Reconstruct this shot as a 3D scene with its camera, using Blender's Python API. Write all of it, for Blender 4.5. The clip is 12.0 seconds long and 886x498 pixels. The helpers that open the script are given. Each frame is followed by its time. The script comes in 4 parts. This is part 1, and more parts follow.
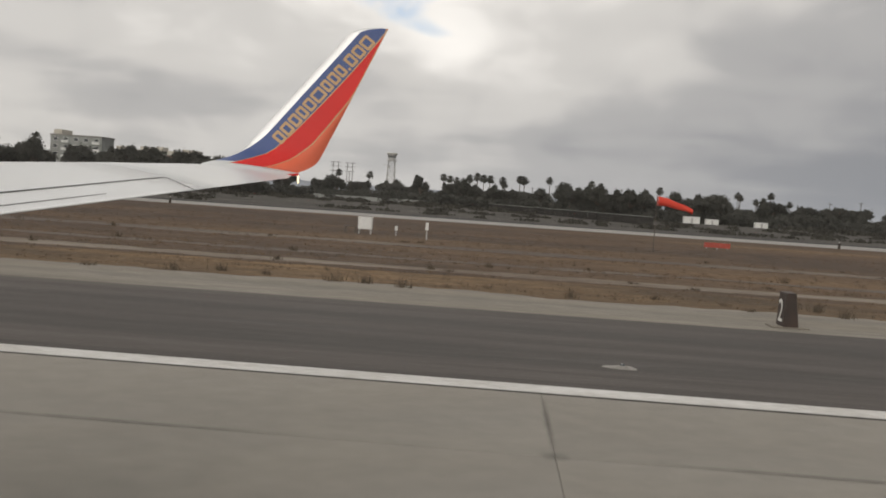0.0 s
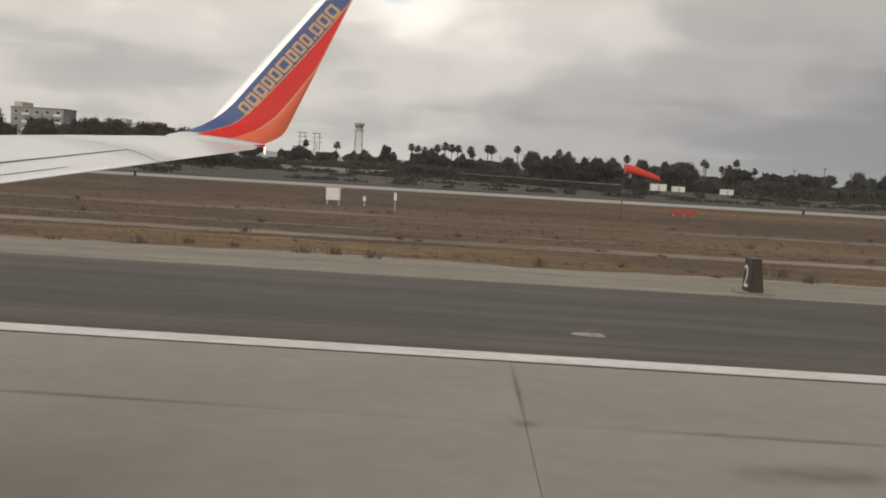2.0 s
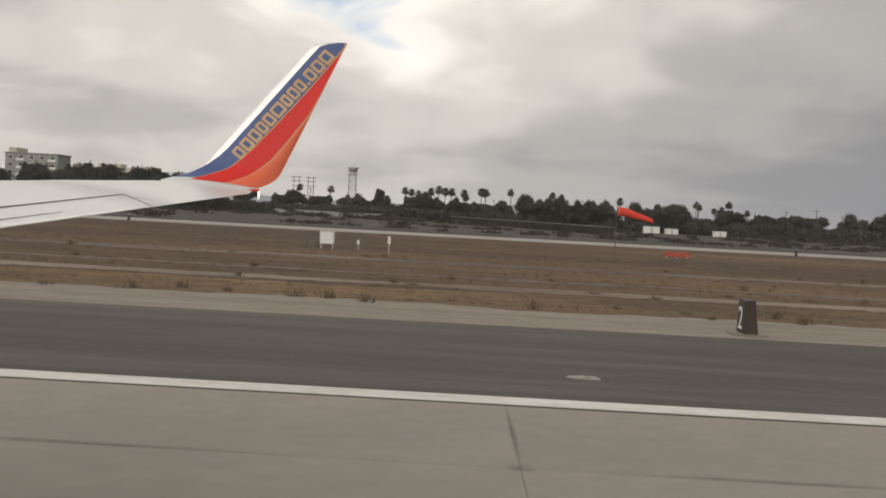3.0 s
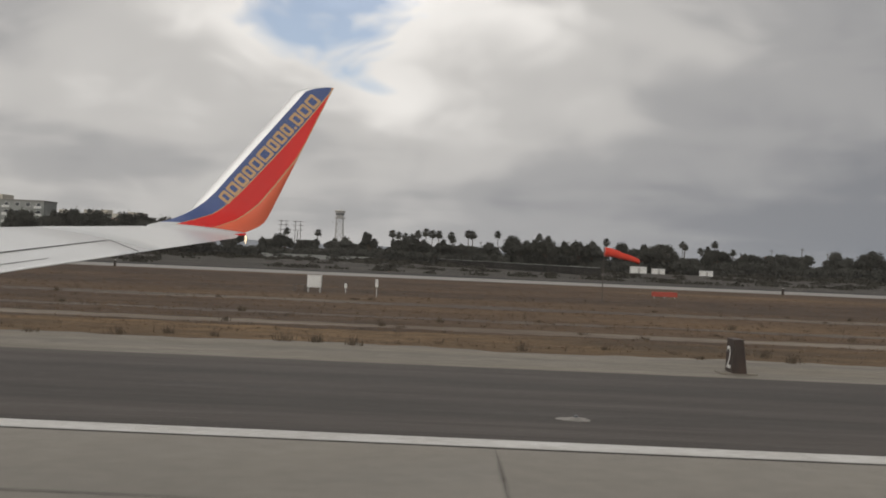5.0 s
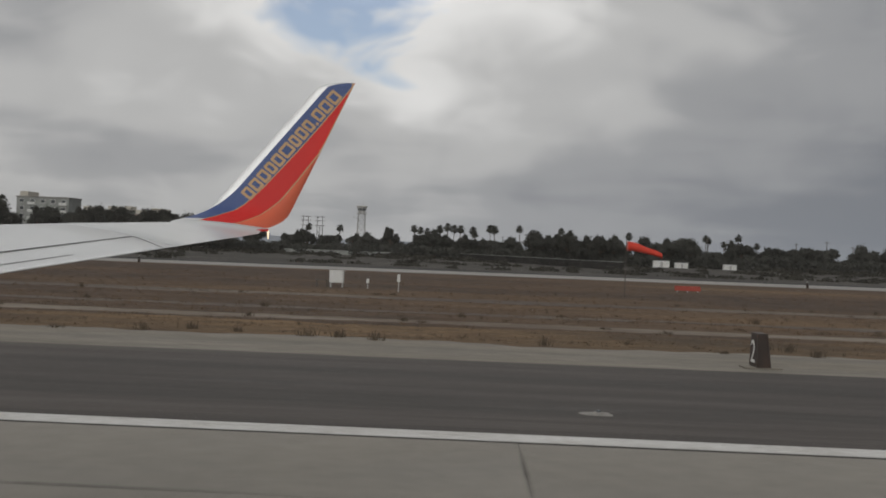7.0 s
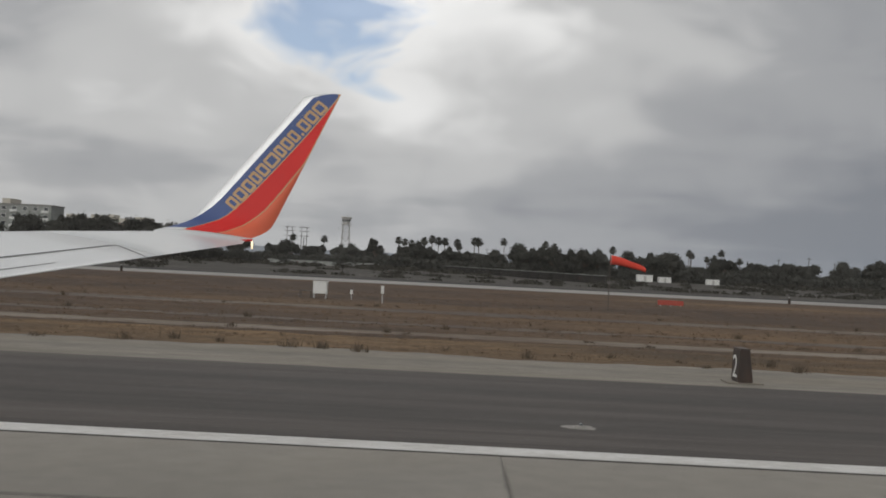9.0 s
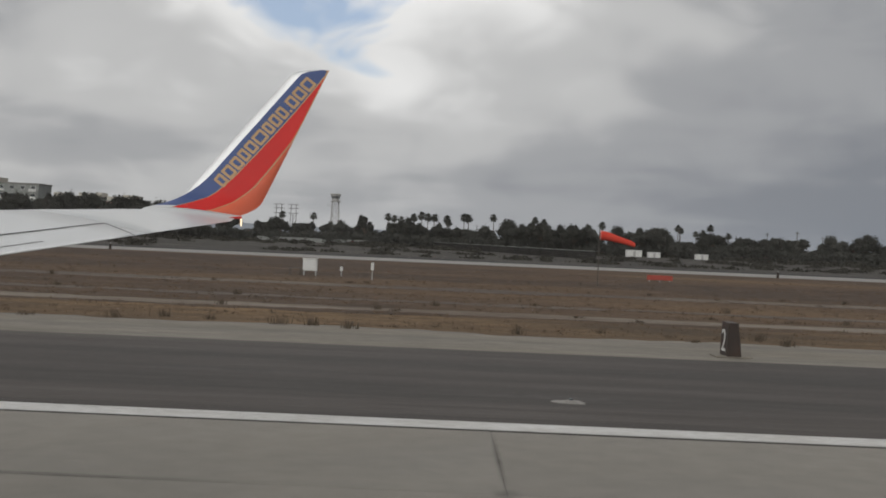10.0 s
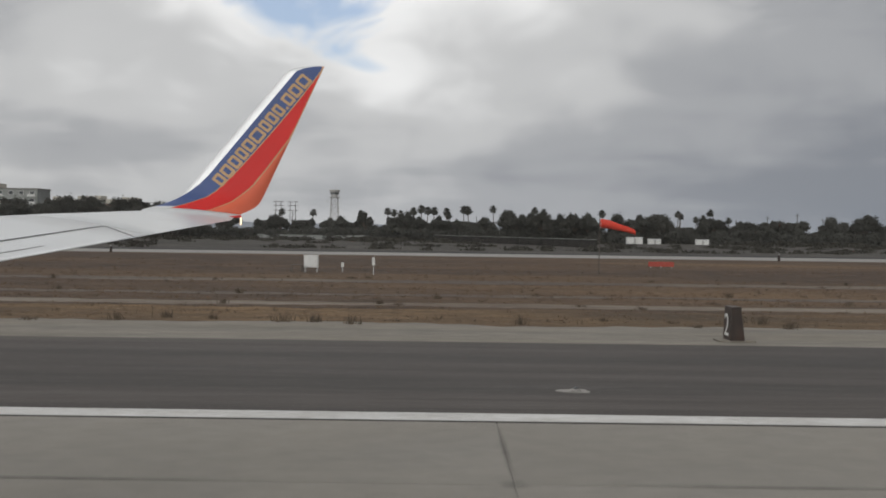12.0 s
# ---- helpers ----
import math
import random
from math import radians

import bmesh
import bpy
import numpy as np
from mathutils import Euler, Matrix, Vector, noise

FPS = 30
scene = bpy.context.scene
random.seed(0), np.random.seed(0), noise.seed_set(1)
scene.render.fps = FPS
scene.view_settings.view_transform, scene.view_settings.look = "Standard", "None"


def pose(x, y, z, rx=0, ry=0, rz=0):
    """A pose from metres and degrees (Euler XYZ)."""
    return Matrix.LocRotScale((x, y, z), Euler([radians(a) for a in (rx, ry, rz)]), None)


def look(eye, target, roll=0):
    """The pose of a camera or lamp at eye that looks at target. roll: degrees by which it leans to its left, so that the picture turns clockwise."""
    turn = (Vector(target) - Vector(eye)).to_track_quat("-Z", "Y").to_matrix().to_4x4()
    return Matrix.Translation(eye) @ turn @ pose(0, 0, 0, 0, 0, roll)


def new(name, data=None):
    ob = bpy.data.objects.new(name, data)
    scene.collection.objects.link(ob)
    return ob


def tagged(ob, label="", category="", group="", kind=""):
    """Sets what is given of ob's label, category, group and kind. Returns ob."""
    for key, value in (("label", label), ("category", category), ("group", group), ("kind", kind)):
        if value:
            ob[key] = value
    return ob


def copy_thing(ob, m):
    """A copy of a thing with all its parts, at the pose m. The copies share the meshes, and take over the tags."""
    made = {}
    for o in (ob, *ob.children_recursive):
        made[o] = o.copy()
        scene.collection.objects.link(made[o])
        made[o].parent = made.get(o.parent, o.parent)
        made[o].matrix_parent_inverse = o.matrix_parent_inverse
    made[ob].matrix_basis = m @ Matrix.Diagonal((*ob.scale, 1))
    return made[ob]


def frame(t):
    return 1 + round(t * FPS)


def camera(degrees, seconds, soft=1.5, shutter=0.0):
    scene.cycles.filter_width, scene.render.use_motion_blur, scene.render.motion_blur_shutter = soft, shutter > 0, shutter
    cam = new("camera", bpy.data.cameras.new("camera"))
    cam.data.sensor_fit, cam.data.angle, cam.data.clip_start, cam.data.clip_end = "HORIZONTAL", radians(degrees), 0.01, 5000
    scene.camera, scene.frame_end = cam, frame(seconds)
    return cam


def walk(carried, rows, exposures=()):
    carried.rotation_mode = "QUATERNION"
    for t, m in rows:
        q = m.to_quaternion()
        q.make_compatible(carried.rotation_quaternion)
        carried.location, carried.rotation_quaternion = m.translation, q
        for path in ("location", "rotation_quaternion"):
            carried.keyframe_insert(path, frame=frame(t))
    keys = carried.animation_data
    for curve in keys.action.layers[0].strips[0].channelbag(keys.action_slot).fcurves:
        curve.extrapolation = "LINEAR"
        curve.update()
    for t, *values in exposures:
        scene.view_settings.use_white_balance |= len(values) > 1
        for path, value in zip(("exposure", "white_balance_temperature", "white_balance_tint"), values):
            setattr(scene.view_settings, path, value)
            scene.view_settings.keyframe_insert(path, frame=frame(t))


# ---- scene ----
# ---- camera and walk: a passenger beside the window of a parked airliner ----
cam = camera(48.5, 12.0, soft=1.8)
walk(cam, [
    (0.0, pose(0, 0, 4.0, 86.93, -3.85, 3.16)),
    (0.5, pose(0, 0, 4.0, 86.46, -3.70, 2.92)),
    (1.0, pose(0, 0, 4.0, 87.92, -2.70, 3.99)),
    (1.2, pose(0, 0, 4.0, 88.15, -2.95, 5.40)),
    (1.4, pose(-0.016, 0, 4.0, 88.10, -3.30, 6.50)),
    (1.5, pose(-0.016, 0, 4.0, 87.22, -3.39, 5.87)),
    (1.7, pose(0, 0, 4.0, 86.60, -3.35, 3.60)),
    (2.0, pose(0, 0, 4.0, 85.29, -3.30, 1.30)),
    (2.5, pose(0, 0, 4.0, 86.28, -3.32, 1.17)),
    (3.0, pose(0, 0, 4.0, 87.83, -3.05, 0.93)),
    (5.0, pose(0, 0, 4.0, 90.33, -2.45, 0.19)),
    (5.5, pose(0, 0, 4.0, 91.56, -2.96, 1.18)),
    (6.0, pose(0, 0, 4.0, 89.98, -2.44, 2.00)),
    (6.5, pose(0, 0, 4.0, 90.55, -2.93, 1.45)),
    (7.0, pose(0, 0, 4.0, 89.98, -2.22, 1.46)),
    (9.0, pose(0, 0, 4.0, 90.72, -2.82, 0.54)),
    (9.5, pose(0, 0, 4.0, 89.63, -2.24, 0.16)),
    (10.0, pose(0, 0, 4.0, 89.37, -2.49, -0.06)),
    (10.5, pose(0, 0, 4.0, 89.43, -2.42, -0.12)),
    (11.0, pose(0, 0, 4.0, 88.94, -2.29, -0.38)),
    (11.5, pose(0, 0, 4.0, 88.88, -1.39, -0.09)),
    (12.0, pose(0, 0, 4.0, 88.95, -0.79, -0.05)),
], exposures=[(0, 0.02, 6850, 11), (1, 0.1, 6950, 11), (2.5, 0.1, 7150, 12), (3, 0.1, 7100, 12), (5, -0.22, 6750, 11), (6, -0.4, 6600, 10), (7, -0.44, 6500, 10), (9, -0.26, 6450, 10), (11, -0.3, 6450, 10), (12, -0.16, 6400, 10)])

# ---- world: broken overcast over a clear sky, sun low behind the cloud ----
SUN_ELEV, SUN_AZ = radians(44), radians(8)       # azimuth from +y towards +x
SUN_DIR = Vector((math.sin(SUN_AZ) * math.cos(SUN_ELEV), math.cos(SUN_AZ) * math.cos(SUN_ELEV), math.sin(SUN_ELEV)))


def build_world():
    w = bpy.data.worlds.new("overcast_sky")
    scene.world = w
    w.use_nodes = True
    nt = w.node_tree
    nt.nodes.clear()
    L = nt.links.new

    def n(kind, **kw):
        node = nt.nodes.new(kind)
        for k, v in kw.items():
            node.inputs[k].default_value = v
        return node

    def m(op, a, b=None, c=None):
        node = nt.nodes.new("ShaderNodeMath")
        node.operation = op
        for i, v in enumerate((a, b, c)):
            if v is None:
                continue
            if isinstance(v, (int, float)):
                node.inputs[i].default_value = v
            else:
                L(v, node.inputs[i])
        return node.outputs[0]

    def dot(vec, d):
        node = nt.nodes.new("ShaderNodeVectorMath")
        node.operation = "DOT_PRODUCT"
        L(vec, node.inputs[0])
        node.inputs[1].default_value = Vector(d).normalized()
        return node.outputs["Value"]

    def ramp(fac, stops):
        node = nt.nodes.new("ShaderNodeValToRGB")
        cr = node.color_ramp
        cr.interpolation = "EASE"
        while len(cr.elements) < len(stops):
            cr.elements.new(0.5)
        for e, (p, c) in zip(cr.elements, stops):
            e.position, e.color = p, (*c, 1)
        L(fac, node.inputs[0])
        return node.outputs[0]

    tc = nt.nodes.new("ShaderNodeTexCoord")
    d = tc.outputs["Generated"]
    sep = nt.nodes.new("ShaderNodeSeparateXYZ")
    L(d, sep.inputs[0])
    # soft banks of cloud, drawn out sideways towards the horizon
    def drawn(sx, sz, push=(0, 0, 0)):
        mp = nt.nodes.new("ShaderNodeMapping")
        mp.inputs["Scale"].default_value, mp.inputs["Location"].default_value = (sx, sx, sz), push
        L(d, mp.inputs["Vector"])
        return mp.outputs[0]

    big = n("ShaderNodeTexNoise", Scale=3.1, Detail=2.5, Roughness=0.45, Distortion=0.35)
    L(drawn(1.0, 2.3, (0.35, 0.2, 0.9)), big.inputs["Vector"])
    fine = n("ShaderNodeTexNoise", Scale=9.5, Detail=4.5, Roughness=0.52, Distortion=0.5)
    L(drawn(1.0, 2.0), fine.inputs["Vector"])
    bank = n("ShaderNodeTexNoise", Scale=6.0, Detail=3.0, Roughness=0.5, Distortion=0.2)
    L(drawn(0.75, 5.0, (0.1, 0.0, 0.4)), bank.inputs["Vector"])
    sunward = m("MAXIMUM", dot(d, (0.06, 0.93, 0.35)), 0.0)
    glow = m("POWER", sunward, 18.0)
    side = sep.outputs[0]
    gap = dot(d, (-0.128, 1.0, 0.27))
    rim = m("POWER", m("MAXIMUM", gap, 0.0), 50.0)
    low_bank = m("SUBTRACT", 1.0, m("MINIMUM", m("MULTIPLY", m("MAXIMUM", sep.outputs[2], 0.0), 5.5), 1.0))
    v = m("ADD", m("MULTIPLY", big.outputs["Fac"], 0.62), m("MULTIPLY", fine.outputs["Fac"], 0.26))
    v = m("ADD", v, m("MULTIPLY", m("MULTIPLY", m("SUBTRACT", bank.outputs["Fac"], 0.5), low_bank), 0.5))
    v = m("ADD", v, m("MULTIPLY", glow, 0.15))
    v = m("ADD", v, m("MULTIPLY", rim, 0.17))
    v = m("SUBTRACT", v, m("MULTIPLY", side, 0.24))
    v = m("ADD", v, m("MULTIPLY", m("MAXIMUM", m("MULTIPLY", sep.outputs[1], -1.0), 0.0), 0.5))
    cloud = ramp(v, [(0.28, (0.21, 0.22, 0.24)), (0.45, (0.33, 0.335, 0.345)),
                     (0.58, (0.49, 0.49, 0.485)), (0.74, (0.78, 0.775, 0.76)), (1.0, (1.6, 1.58, 1.53))])
    # a blue-grey veil low over the sea
    low = m("POWER", m("SUBTRACT", 1.0, m("MINIMUM", m("MAXIMUM", sep.outputs[2], 0.0), 1.0)), 16.0)
    veil = nt.nodes.new("ShaderNodeMix")
    veil.data_type = "RGBA"
    L(m("MULTIPLY", low, 0.62), veil.inputs["Factor"])
    L(cloud, veil.inputs["A"])
    tone = ramp(m("ADD", m("MULTIPLY", side, 1.1), 0.5), [(0.0, (0.46, 0.46, 0.45)), (0.55, (0.36, 0.37, 0.385)), (1.0, (0.19, 0.215, 0.25))])
    L(tone, veil.inputs["B"])
    # a torn gap in the cloud that shows the clear sky
    tear = m("ADD", m("MULTIPLY", m("SUBTRACT", fine.outputs["Fac"], 0.5), 0.02), m("MULTIPLY", m("SUBTRACT", big.outputs["Fac"], 0.5), 0.012))
    hole = ramp(m("ADD", gap, tear), [(0.9974, (0, 0, 0)), (0.9994, (0.85, 0.85, 0.85))])
    sky = nt.nodes.new("ShaderNodeTexSky")
    sky.sky_type = "NISHITA"
    sky.sun_disc = False
    sky.dust_density, sky.ozone_density = 0.3, 3.0
    sky.sun_elevation, sky.sun_rotation = SUN_ELEV, SUN_AZ
    b_sky = n("ShaderNodeBackground", Strength=0.085)
    L(sky.outputs[0], b_sky.inputs[0])
    b_cl = n("ShaderNodeBackground", Strength=1.3)
    L(veil.outputs["Result"], b_cl.inputs[0])
    mix = nt.nodes.new("ShaderNodeMixShader")
    L(m("MULTIPLY", hole, 0.95), mix.inputs[0])
    L(b_cl.outputs[0], mix.inputs[1])
    L(b_sky.outputs[0], mix.inputs[2])
    out = nt.nodes.new("ShaderNodeOutputWorld")
    L(mix.outputs[0], out.inputs[0])


build_world()
sun_data = bpy.data.lights.new("sun", "SUN")
sun_data.energy, sun_data.angle, sun_data.color = 0.5, radians(25), (1.0, 0.95, 0.88)
sun = new("sun", sun_data)
sun.matrix_world = look(SUN_DIR * 50, (0, 0, 0))


# ---- materials ----
def mat(name, c1, c2, scale=1.0, rough=0.8, stretch=(1, 1, 1), c3=None, scale3=0.1, amount3=0.5, bump=0.0, bump_scale=None,
        fine=0.25, per_object=0.0, metallic=0.0, stretch3=None, lo3=0.42, hi3=0.62, spec=0.3, thin=0.0, coat=0.0):
    """Two noises: a grain between c1 and c2, and stains of c3; bump from the grain."""
    mt = bpy.data.materials.new(name)
    mt.use_nodes = True
    nt = mt.node_tree
    L = nt.links.new
    bsdf = nt.nodes["Principled BSDF"]
    tc = nt.nodes.new("ShaderNodeTexCoord")

    def noise_at(sc, st, detail=6.0, r=0.6):
        mp = nt.nodes.new("ShaderNodeMapping")
        mp.inputs["Scale"].default_value = st
        L(tc.outputs["Object"], mp.inputs["Vector"])
        nz = nt.nodes.new("ShaderNodeTexNoise")
        nz.inputs["Scale"].default_value, nz.inputs["Detail"].default_value = sc, detail
        nz.inputs["Roughness"].default_value = r
        L(mp.outputs[0], nz.inputs["Vector"])
        return nz.outputs["Fac"]

    def ramp(fac, a, ca, b, cb):
        r = nt.nodes.new("ShaderNodeValToRGB")
        r.color_ramp.elements[0].position, r.color_ramp.elements[0].color = a, (*ca, 1)
        r.color_ramp.elements[1].position, r.color_ramp.elements[1].color = b, (*cb, 1)
        L(fac, r.inputs[0])
        return r.outputs[0]

    def mixc(fac, a, b, mode="MIX"):
        x = nt.nodes.new("ShaderNodeMix")
        x.data_type, x.blend_type = "RGBA", mode
        for s, v in (("Factor", fac), ("A", a), ("B", b)):
            if isinstance(v, float):
                x.inputs[s].default_value = v
            else:
                L(v, x.inputs[s])
        return x.outputs["Result"]

    grain = noise_at(scale, stretch)
    col = ramp(grain, 0.33, c1, 0.67, c2)
    if c3:
        st = noise_at(scale3, stretch3 or (1, 1, 1), 4.0)
        msk = ramp(st, lo3, (0, 0, 0), hi3, (amount3,) * 3)
        k = nt.nodes.new("ShaderNodeRGB")
        k.outputs[0].default_value = (*c3, 1)
        col = mixc(msk, col, k.outputs[0])
    if fine:
        g = noise_at(scale * 9, stretch, 3.0)
        col = mixc(float(fine), col, ramp(g, 0.3, (0.25,) * 3, 0.7, (0.9,) * 3), "OVERLAY")
    if per_object:
        oi = nt.nodes.new("ShaderNodeObjectInfo")
        hs = nt.nodes.new("ShaderNodeHueSaturation")
        mr = nt.nodes.new("ShaderNodeMapRange")
        mr.inputs["To Min"].default_value, mr.inputs["To Max"].default_value = 1 - per_object, 1 + per_object
        L(oi.outputs["Random"], mr.inputs["Value"])
        L(mr.outputs[0], hs.inputs["Value"])
        L(col, hs.inputs["Color"])
        col = hs.outputs[0]
    L(col, bsdf.inputs["Base Color"])
    bsdf.inputs["Roughness"].default_value = rough
    bsdf.inputs["Metallic"].default_value = metallic
    bsdf.inputs["Specular IOR Level"].default_value = spec
    if bump:
        bp = nt.nodes.new("ShaderNodeBump")
        bp.inputs["Strength"].default_value = 0.6
        bp.inputs["Distance"].default_value = bump
        L(noise_at(bump_scale or scale * 4, stretch), bp.inputs["Height"])
        L(bp.outputs[0], bsdf.inputs["Normal"])
    bsdf.inputs["Coat Weight"].default_value, bsdf.inputs["Coat Roughness"].default_value = coat, 0.08
    if thin:
        # thin leaves let part of the light through
        tr = nt.nodes.new("ShaderNodeBsdfTranslucent")
        L(col, tr.inputs["Color"])
        ms = nt.nodes.new("ShaderNodeMixShader")
        ms.inputs[0].default_value = thin
        L(bsdf.outputs[0], ms.inputs[1])
        L(tr.outputs[0], ms.inputs[2])
        L(ms.outputs[0], nt.nodes["Material Output"].inputs["Surface"])
    return mt


M_CONCRETE = mat("runway_concrete", (0.236, 0.222, 0.198), (0.27, 0.25, 0.215), 0.2, 0.85, (0.8, 1, 1), (0.195, 0.181, 0.159), 0.09, 0.5,
                 0.003, 8.0, fine=0.1, per_object=0.05, stretch3=(0.8, 1, 1), lo3=0.46, hi3=0.68)
M_JOINT = mat("joint_filler", (0.16, 0.15, 0.135), (0.22, 0.205, 0.185), 3.0, 0.9)
M_ASPHALT = mat("shoulder_asphalt", (0.05, 0.043, 0.039), (0.088, 0.076, 0.069), 0.9, 0.85, (0.035, 1, 1), (0.04, 0.036, 0.034), 0.25, 0.7,
                0.004, 12.0, fine=0.35, stretch3=(0.06, 1, 1))
M_BLACKTOP = mat("taxiway_blacktop", (0.035, 0.035, 0.036), (0.055, 0.054, 0.054), 0.5, 0.95, spec=0.05, c3=(0.075, 0.073, 0.07), scale3=0.15, amount3=0.4, bump=0.004, bump_scale=12.0)
M_SHOULDER = mat("gravel_shoulder", (0.16, 0.145, 0.123), (0.235, 0.214, 0.182), 0.6, 0.95, (0.12, 1, 1), (0.2, 0.175, 0.135), 0.3, 0.5, 0.01, 6.0,
                 fine=0.4, stretch3=(0.2, 1, 1))
M_GRASS = mat("dry_grass_ground", (0.057, 0.0425, 0.0345), (0.1, 0.0725, 0.0545), 0.35, 1.0, (0.55, 1, 1), (0.185, 0.12, 0.068), 0.022, 0.68, 0.08, 3.0,
              fine=0.55, stretch3=(0.35, 1, 1), lo3=0.46, hi3=0.64, spec=0.05)
M_VERGE = mat("golden_dry_verge", (0.118, 0.08, 0.048), (0.205, 0.136, 0.077), 0.7, 1.0, (0.5, 1, 1), (0.07, 0.055, 0.042), 0.06, 0.85, 0.05, 4.0,
              fine=0.6, stretch3=(0.45, 1, 1), spec=0.05)
M_TRACK = mat("pale_gravel_track", (0.15, 0.123, 0.095), (0.215, 0.181, 0.143), 0.6, 0.95, (0.2, 1, 1), (0.11, 0.08, 0.057), 0.12, 0.9, 0.01, 5.0, fine=0.5, lo3=0.45, hi3=0.58, stretch3=(0.5, 1, 1))
M_TRACK_FAINT = mat("overgrown_gravel_track", (0.118, 0.094, 0.072), (0.168, 0.137, 0.106), 0.5, 0.95, (0.25, 1, 1), (0.078, 0.059, 0.046), 0.1, 1.0, 0.01, 5.0, fine=0.5, lo3=0.36, hi3=0.58, stretch3=(0.4, 1, 1))
M_SCRUB_GROUND = mat("scrub_earth", (0.042, 0.039, 0.036), (0.074, 0.069, 0.062), 0.12, 1.0, (0.2, 1, 1), (0.115, 0.106, 0.093), 0.03, 0.4, 0.1, 1.0, fine=0.5, spec=0.1)
M_TAXI = mat("far_taxiway_concrete", (0.23, 0.22, 0.205), (0.31, 0.297, 0.278), 0.15, 0.8, (0.1, 1, 1), (0.25, 0.24, 0.22), 0.05, 0.5)
M_WHITE_LINE = mat("white_runway_paint", (0.52, 0.51, 0.485), (0.64, 0.63, 0.61), 1.2, 0.7, (0.3, 1, 1), (0.42, 0.4, 0.37), 0.5, 0.45, fine=0.3)
M_BLACK_LINE = mat("black_outline_paint", (0.045, 0.043, 0.04), (0.08, 0.076, 0.07), 1.5, 0.8)
M_YELLOW = mat("yellow_taxi_paint", (0.62, 0.36, 0.03), (0.74, 0.45, 0.06), 1.5, 0.7, c3=(0.25, 0.18, 0.07), scale3=0.8, amount3=0.4)
M_WING = mat("white_wing_paint", (0.64, 0.655, 0.66), (0.7, 0.715, 0.72), 0.8, 0.34, (1, 0.4, 1), (0.56, 0.56, 0.55), 0.9, 0.35, fine=0.08, spec=0.5, stretch3=(0.4, 1.5, 1), coat=0.15)
M_WHITE_EDGE = mat("bare_metal_leading_edge", (0.8, 0.8, 0.8), (0.88, 0.88, 0.88), 2.0, 0.3, fine=0.05, spec=0.5, metallic=0.6)
M_BLUE = mat("blue_livery_paint", (0.037, 0.07, 0.205), (0.046, 0.083, 0.24), 1.5, 0.35, fine=0.06, spec=0.4)
M_RED = mat("red_livery_paint", (0.6, 0.013, 0.011), (0.68, 0.018, 0.014), 1.5, 0.35, fine=0.06, spec=0.22)
M_ORANGE = mat("orange_livery_paint", (0.72, 0.12, 0.05), (0.8, 0.145, 0.062), 1.5, 0.35, fine=0.06, spec=0.4)
M_TAN = mat("tan_livery_paint", (0.46, 0.29, 0.14), (0.54, 0.35, 0.18), 2.0, 0.4, fine=0.06)
M_SEAL = mat("dark_rubber_seal", (0.03, 0.03, 0.03), (0.06, 0.06, 0.06), 5.0, 0.7)
M_CABIN = mat("grey_cabin_plastic", (0.44, 0.44, 0.42), (0.46, 0.46, 0.44), 20.0, 0.6, fine=0.04, bump=0.0002, bump_scale=300)
M_SKIN = mat("painted_fuselage_skin", (0.03, 0.05, 0.18), (0.04, 0.06, 0.22), 0.5, 0.35, fine=0.05)
M_LEAF = mat("dusty_dark_leaves", (0.066, 0.067, 0.06), (0.1, 0.1, 0.087), 0.35, 0.85, fine=0.1, per_object=0.22, spec=0.0, thin=0.45)
M_LEAF_PALE = mat("dusty_grey_green_leaves", (0.08, 0.081, 0.071), (0.118, 0.116, 0.1), 0.35, 0.85, fine=0.1, per_object=0.18, spec=0.0, thin=0.45)
M_LEAF_GREY = mat("grey_green_scrub_leaves", (0.042, 0.04, 0.034), (0.068, 0.064, 0.053), 0.25, 0.9, fine=0.15, per_object=0.2, spec=0.0, thin=0.4)
M_PALM = mat("palm_fronds", (0.06, 0.062, 0.052), (0.095, 0.095, 0.08), 1.0, 0.7, fine=0.2, per_object=0.2, thin=0.3)
M_BARK = mat("grey_brown_bark", (0.07, 0.055, 0.042), (0.15, 0.12, 0.095), 2.0, 0.95, (1, 1, 0.2), bump=0.02)
M_STRAW = mat("dry_straw_blades", (0.112, 0.078, 0.051), (0.178, 0.123, 0.078), 0.4, 1.0, fine=0.3, spec=0.1)
M_WEED = mat("dark_dry_weeds", (0.06, 0.046, 0.033), (0.11, 0.083, 0.056), 1.0, 1.0, fine=0.3, spec=0.1)
M_STEEL = mat("weathered_pale_steel", (0.38, 0.38, 0.37), (0.5, 0.5, 0.49), 1.0, 0.6, c3=(0.25, 0.2, 0.16), scale3=0.8, amount3=0.4)
M_POLE = mat("dark_weathered_timber", (0.07, 0.06, 0.05), (0.13, 0.115, 0.1), 1.0, 0.9, (1, 1, 0.1))
M_STUCCO = mat("pale_cream_stucco", (0.46, 0.43, 0.37), (0.55, 0.52, 0.45), 0.4, 0.9, c3=(0.38, 0.34, 0.28), scale3=0.1, amount3=0.4)
M_STUCCO_PINK = mat("dusty_pink_stucco", (0.40, 0.27, 0.21), (0.47, 0.32, 0.25), 0.4, 0.9, c3=(0.3, 0.2, 0.16), scale3=0.1, amount3=0.4)
M_STUCCO_GREEN = mat("grey_green_stucco", (0.22, 0.24, 0.21), (0.29, 0.31, 0.27), 0.4, 0.9)
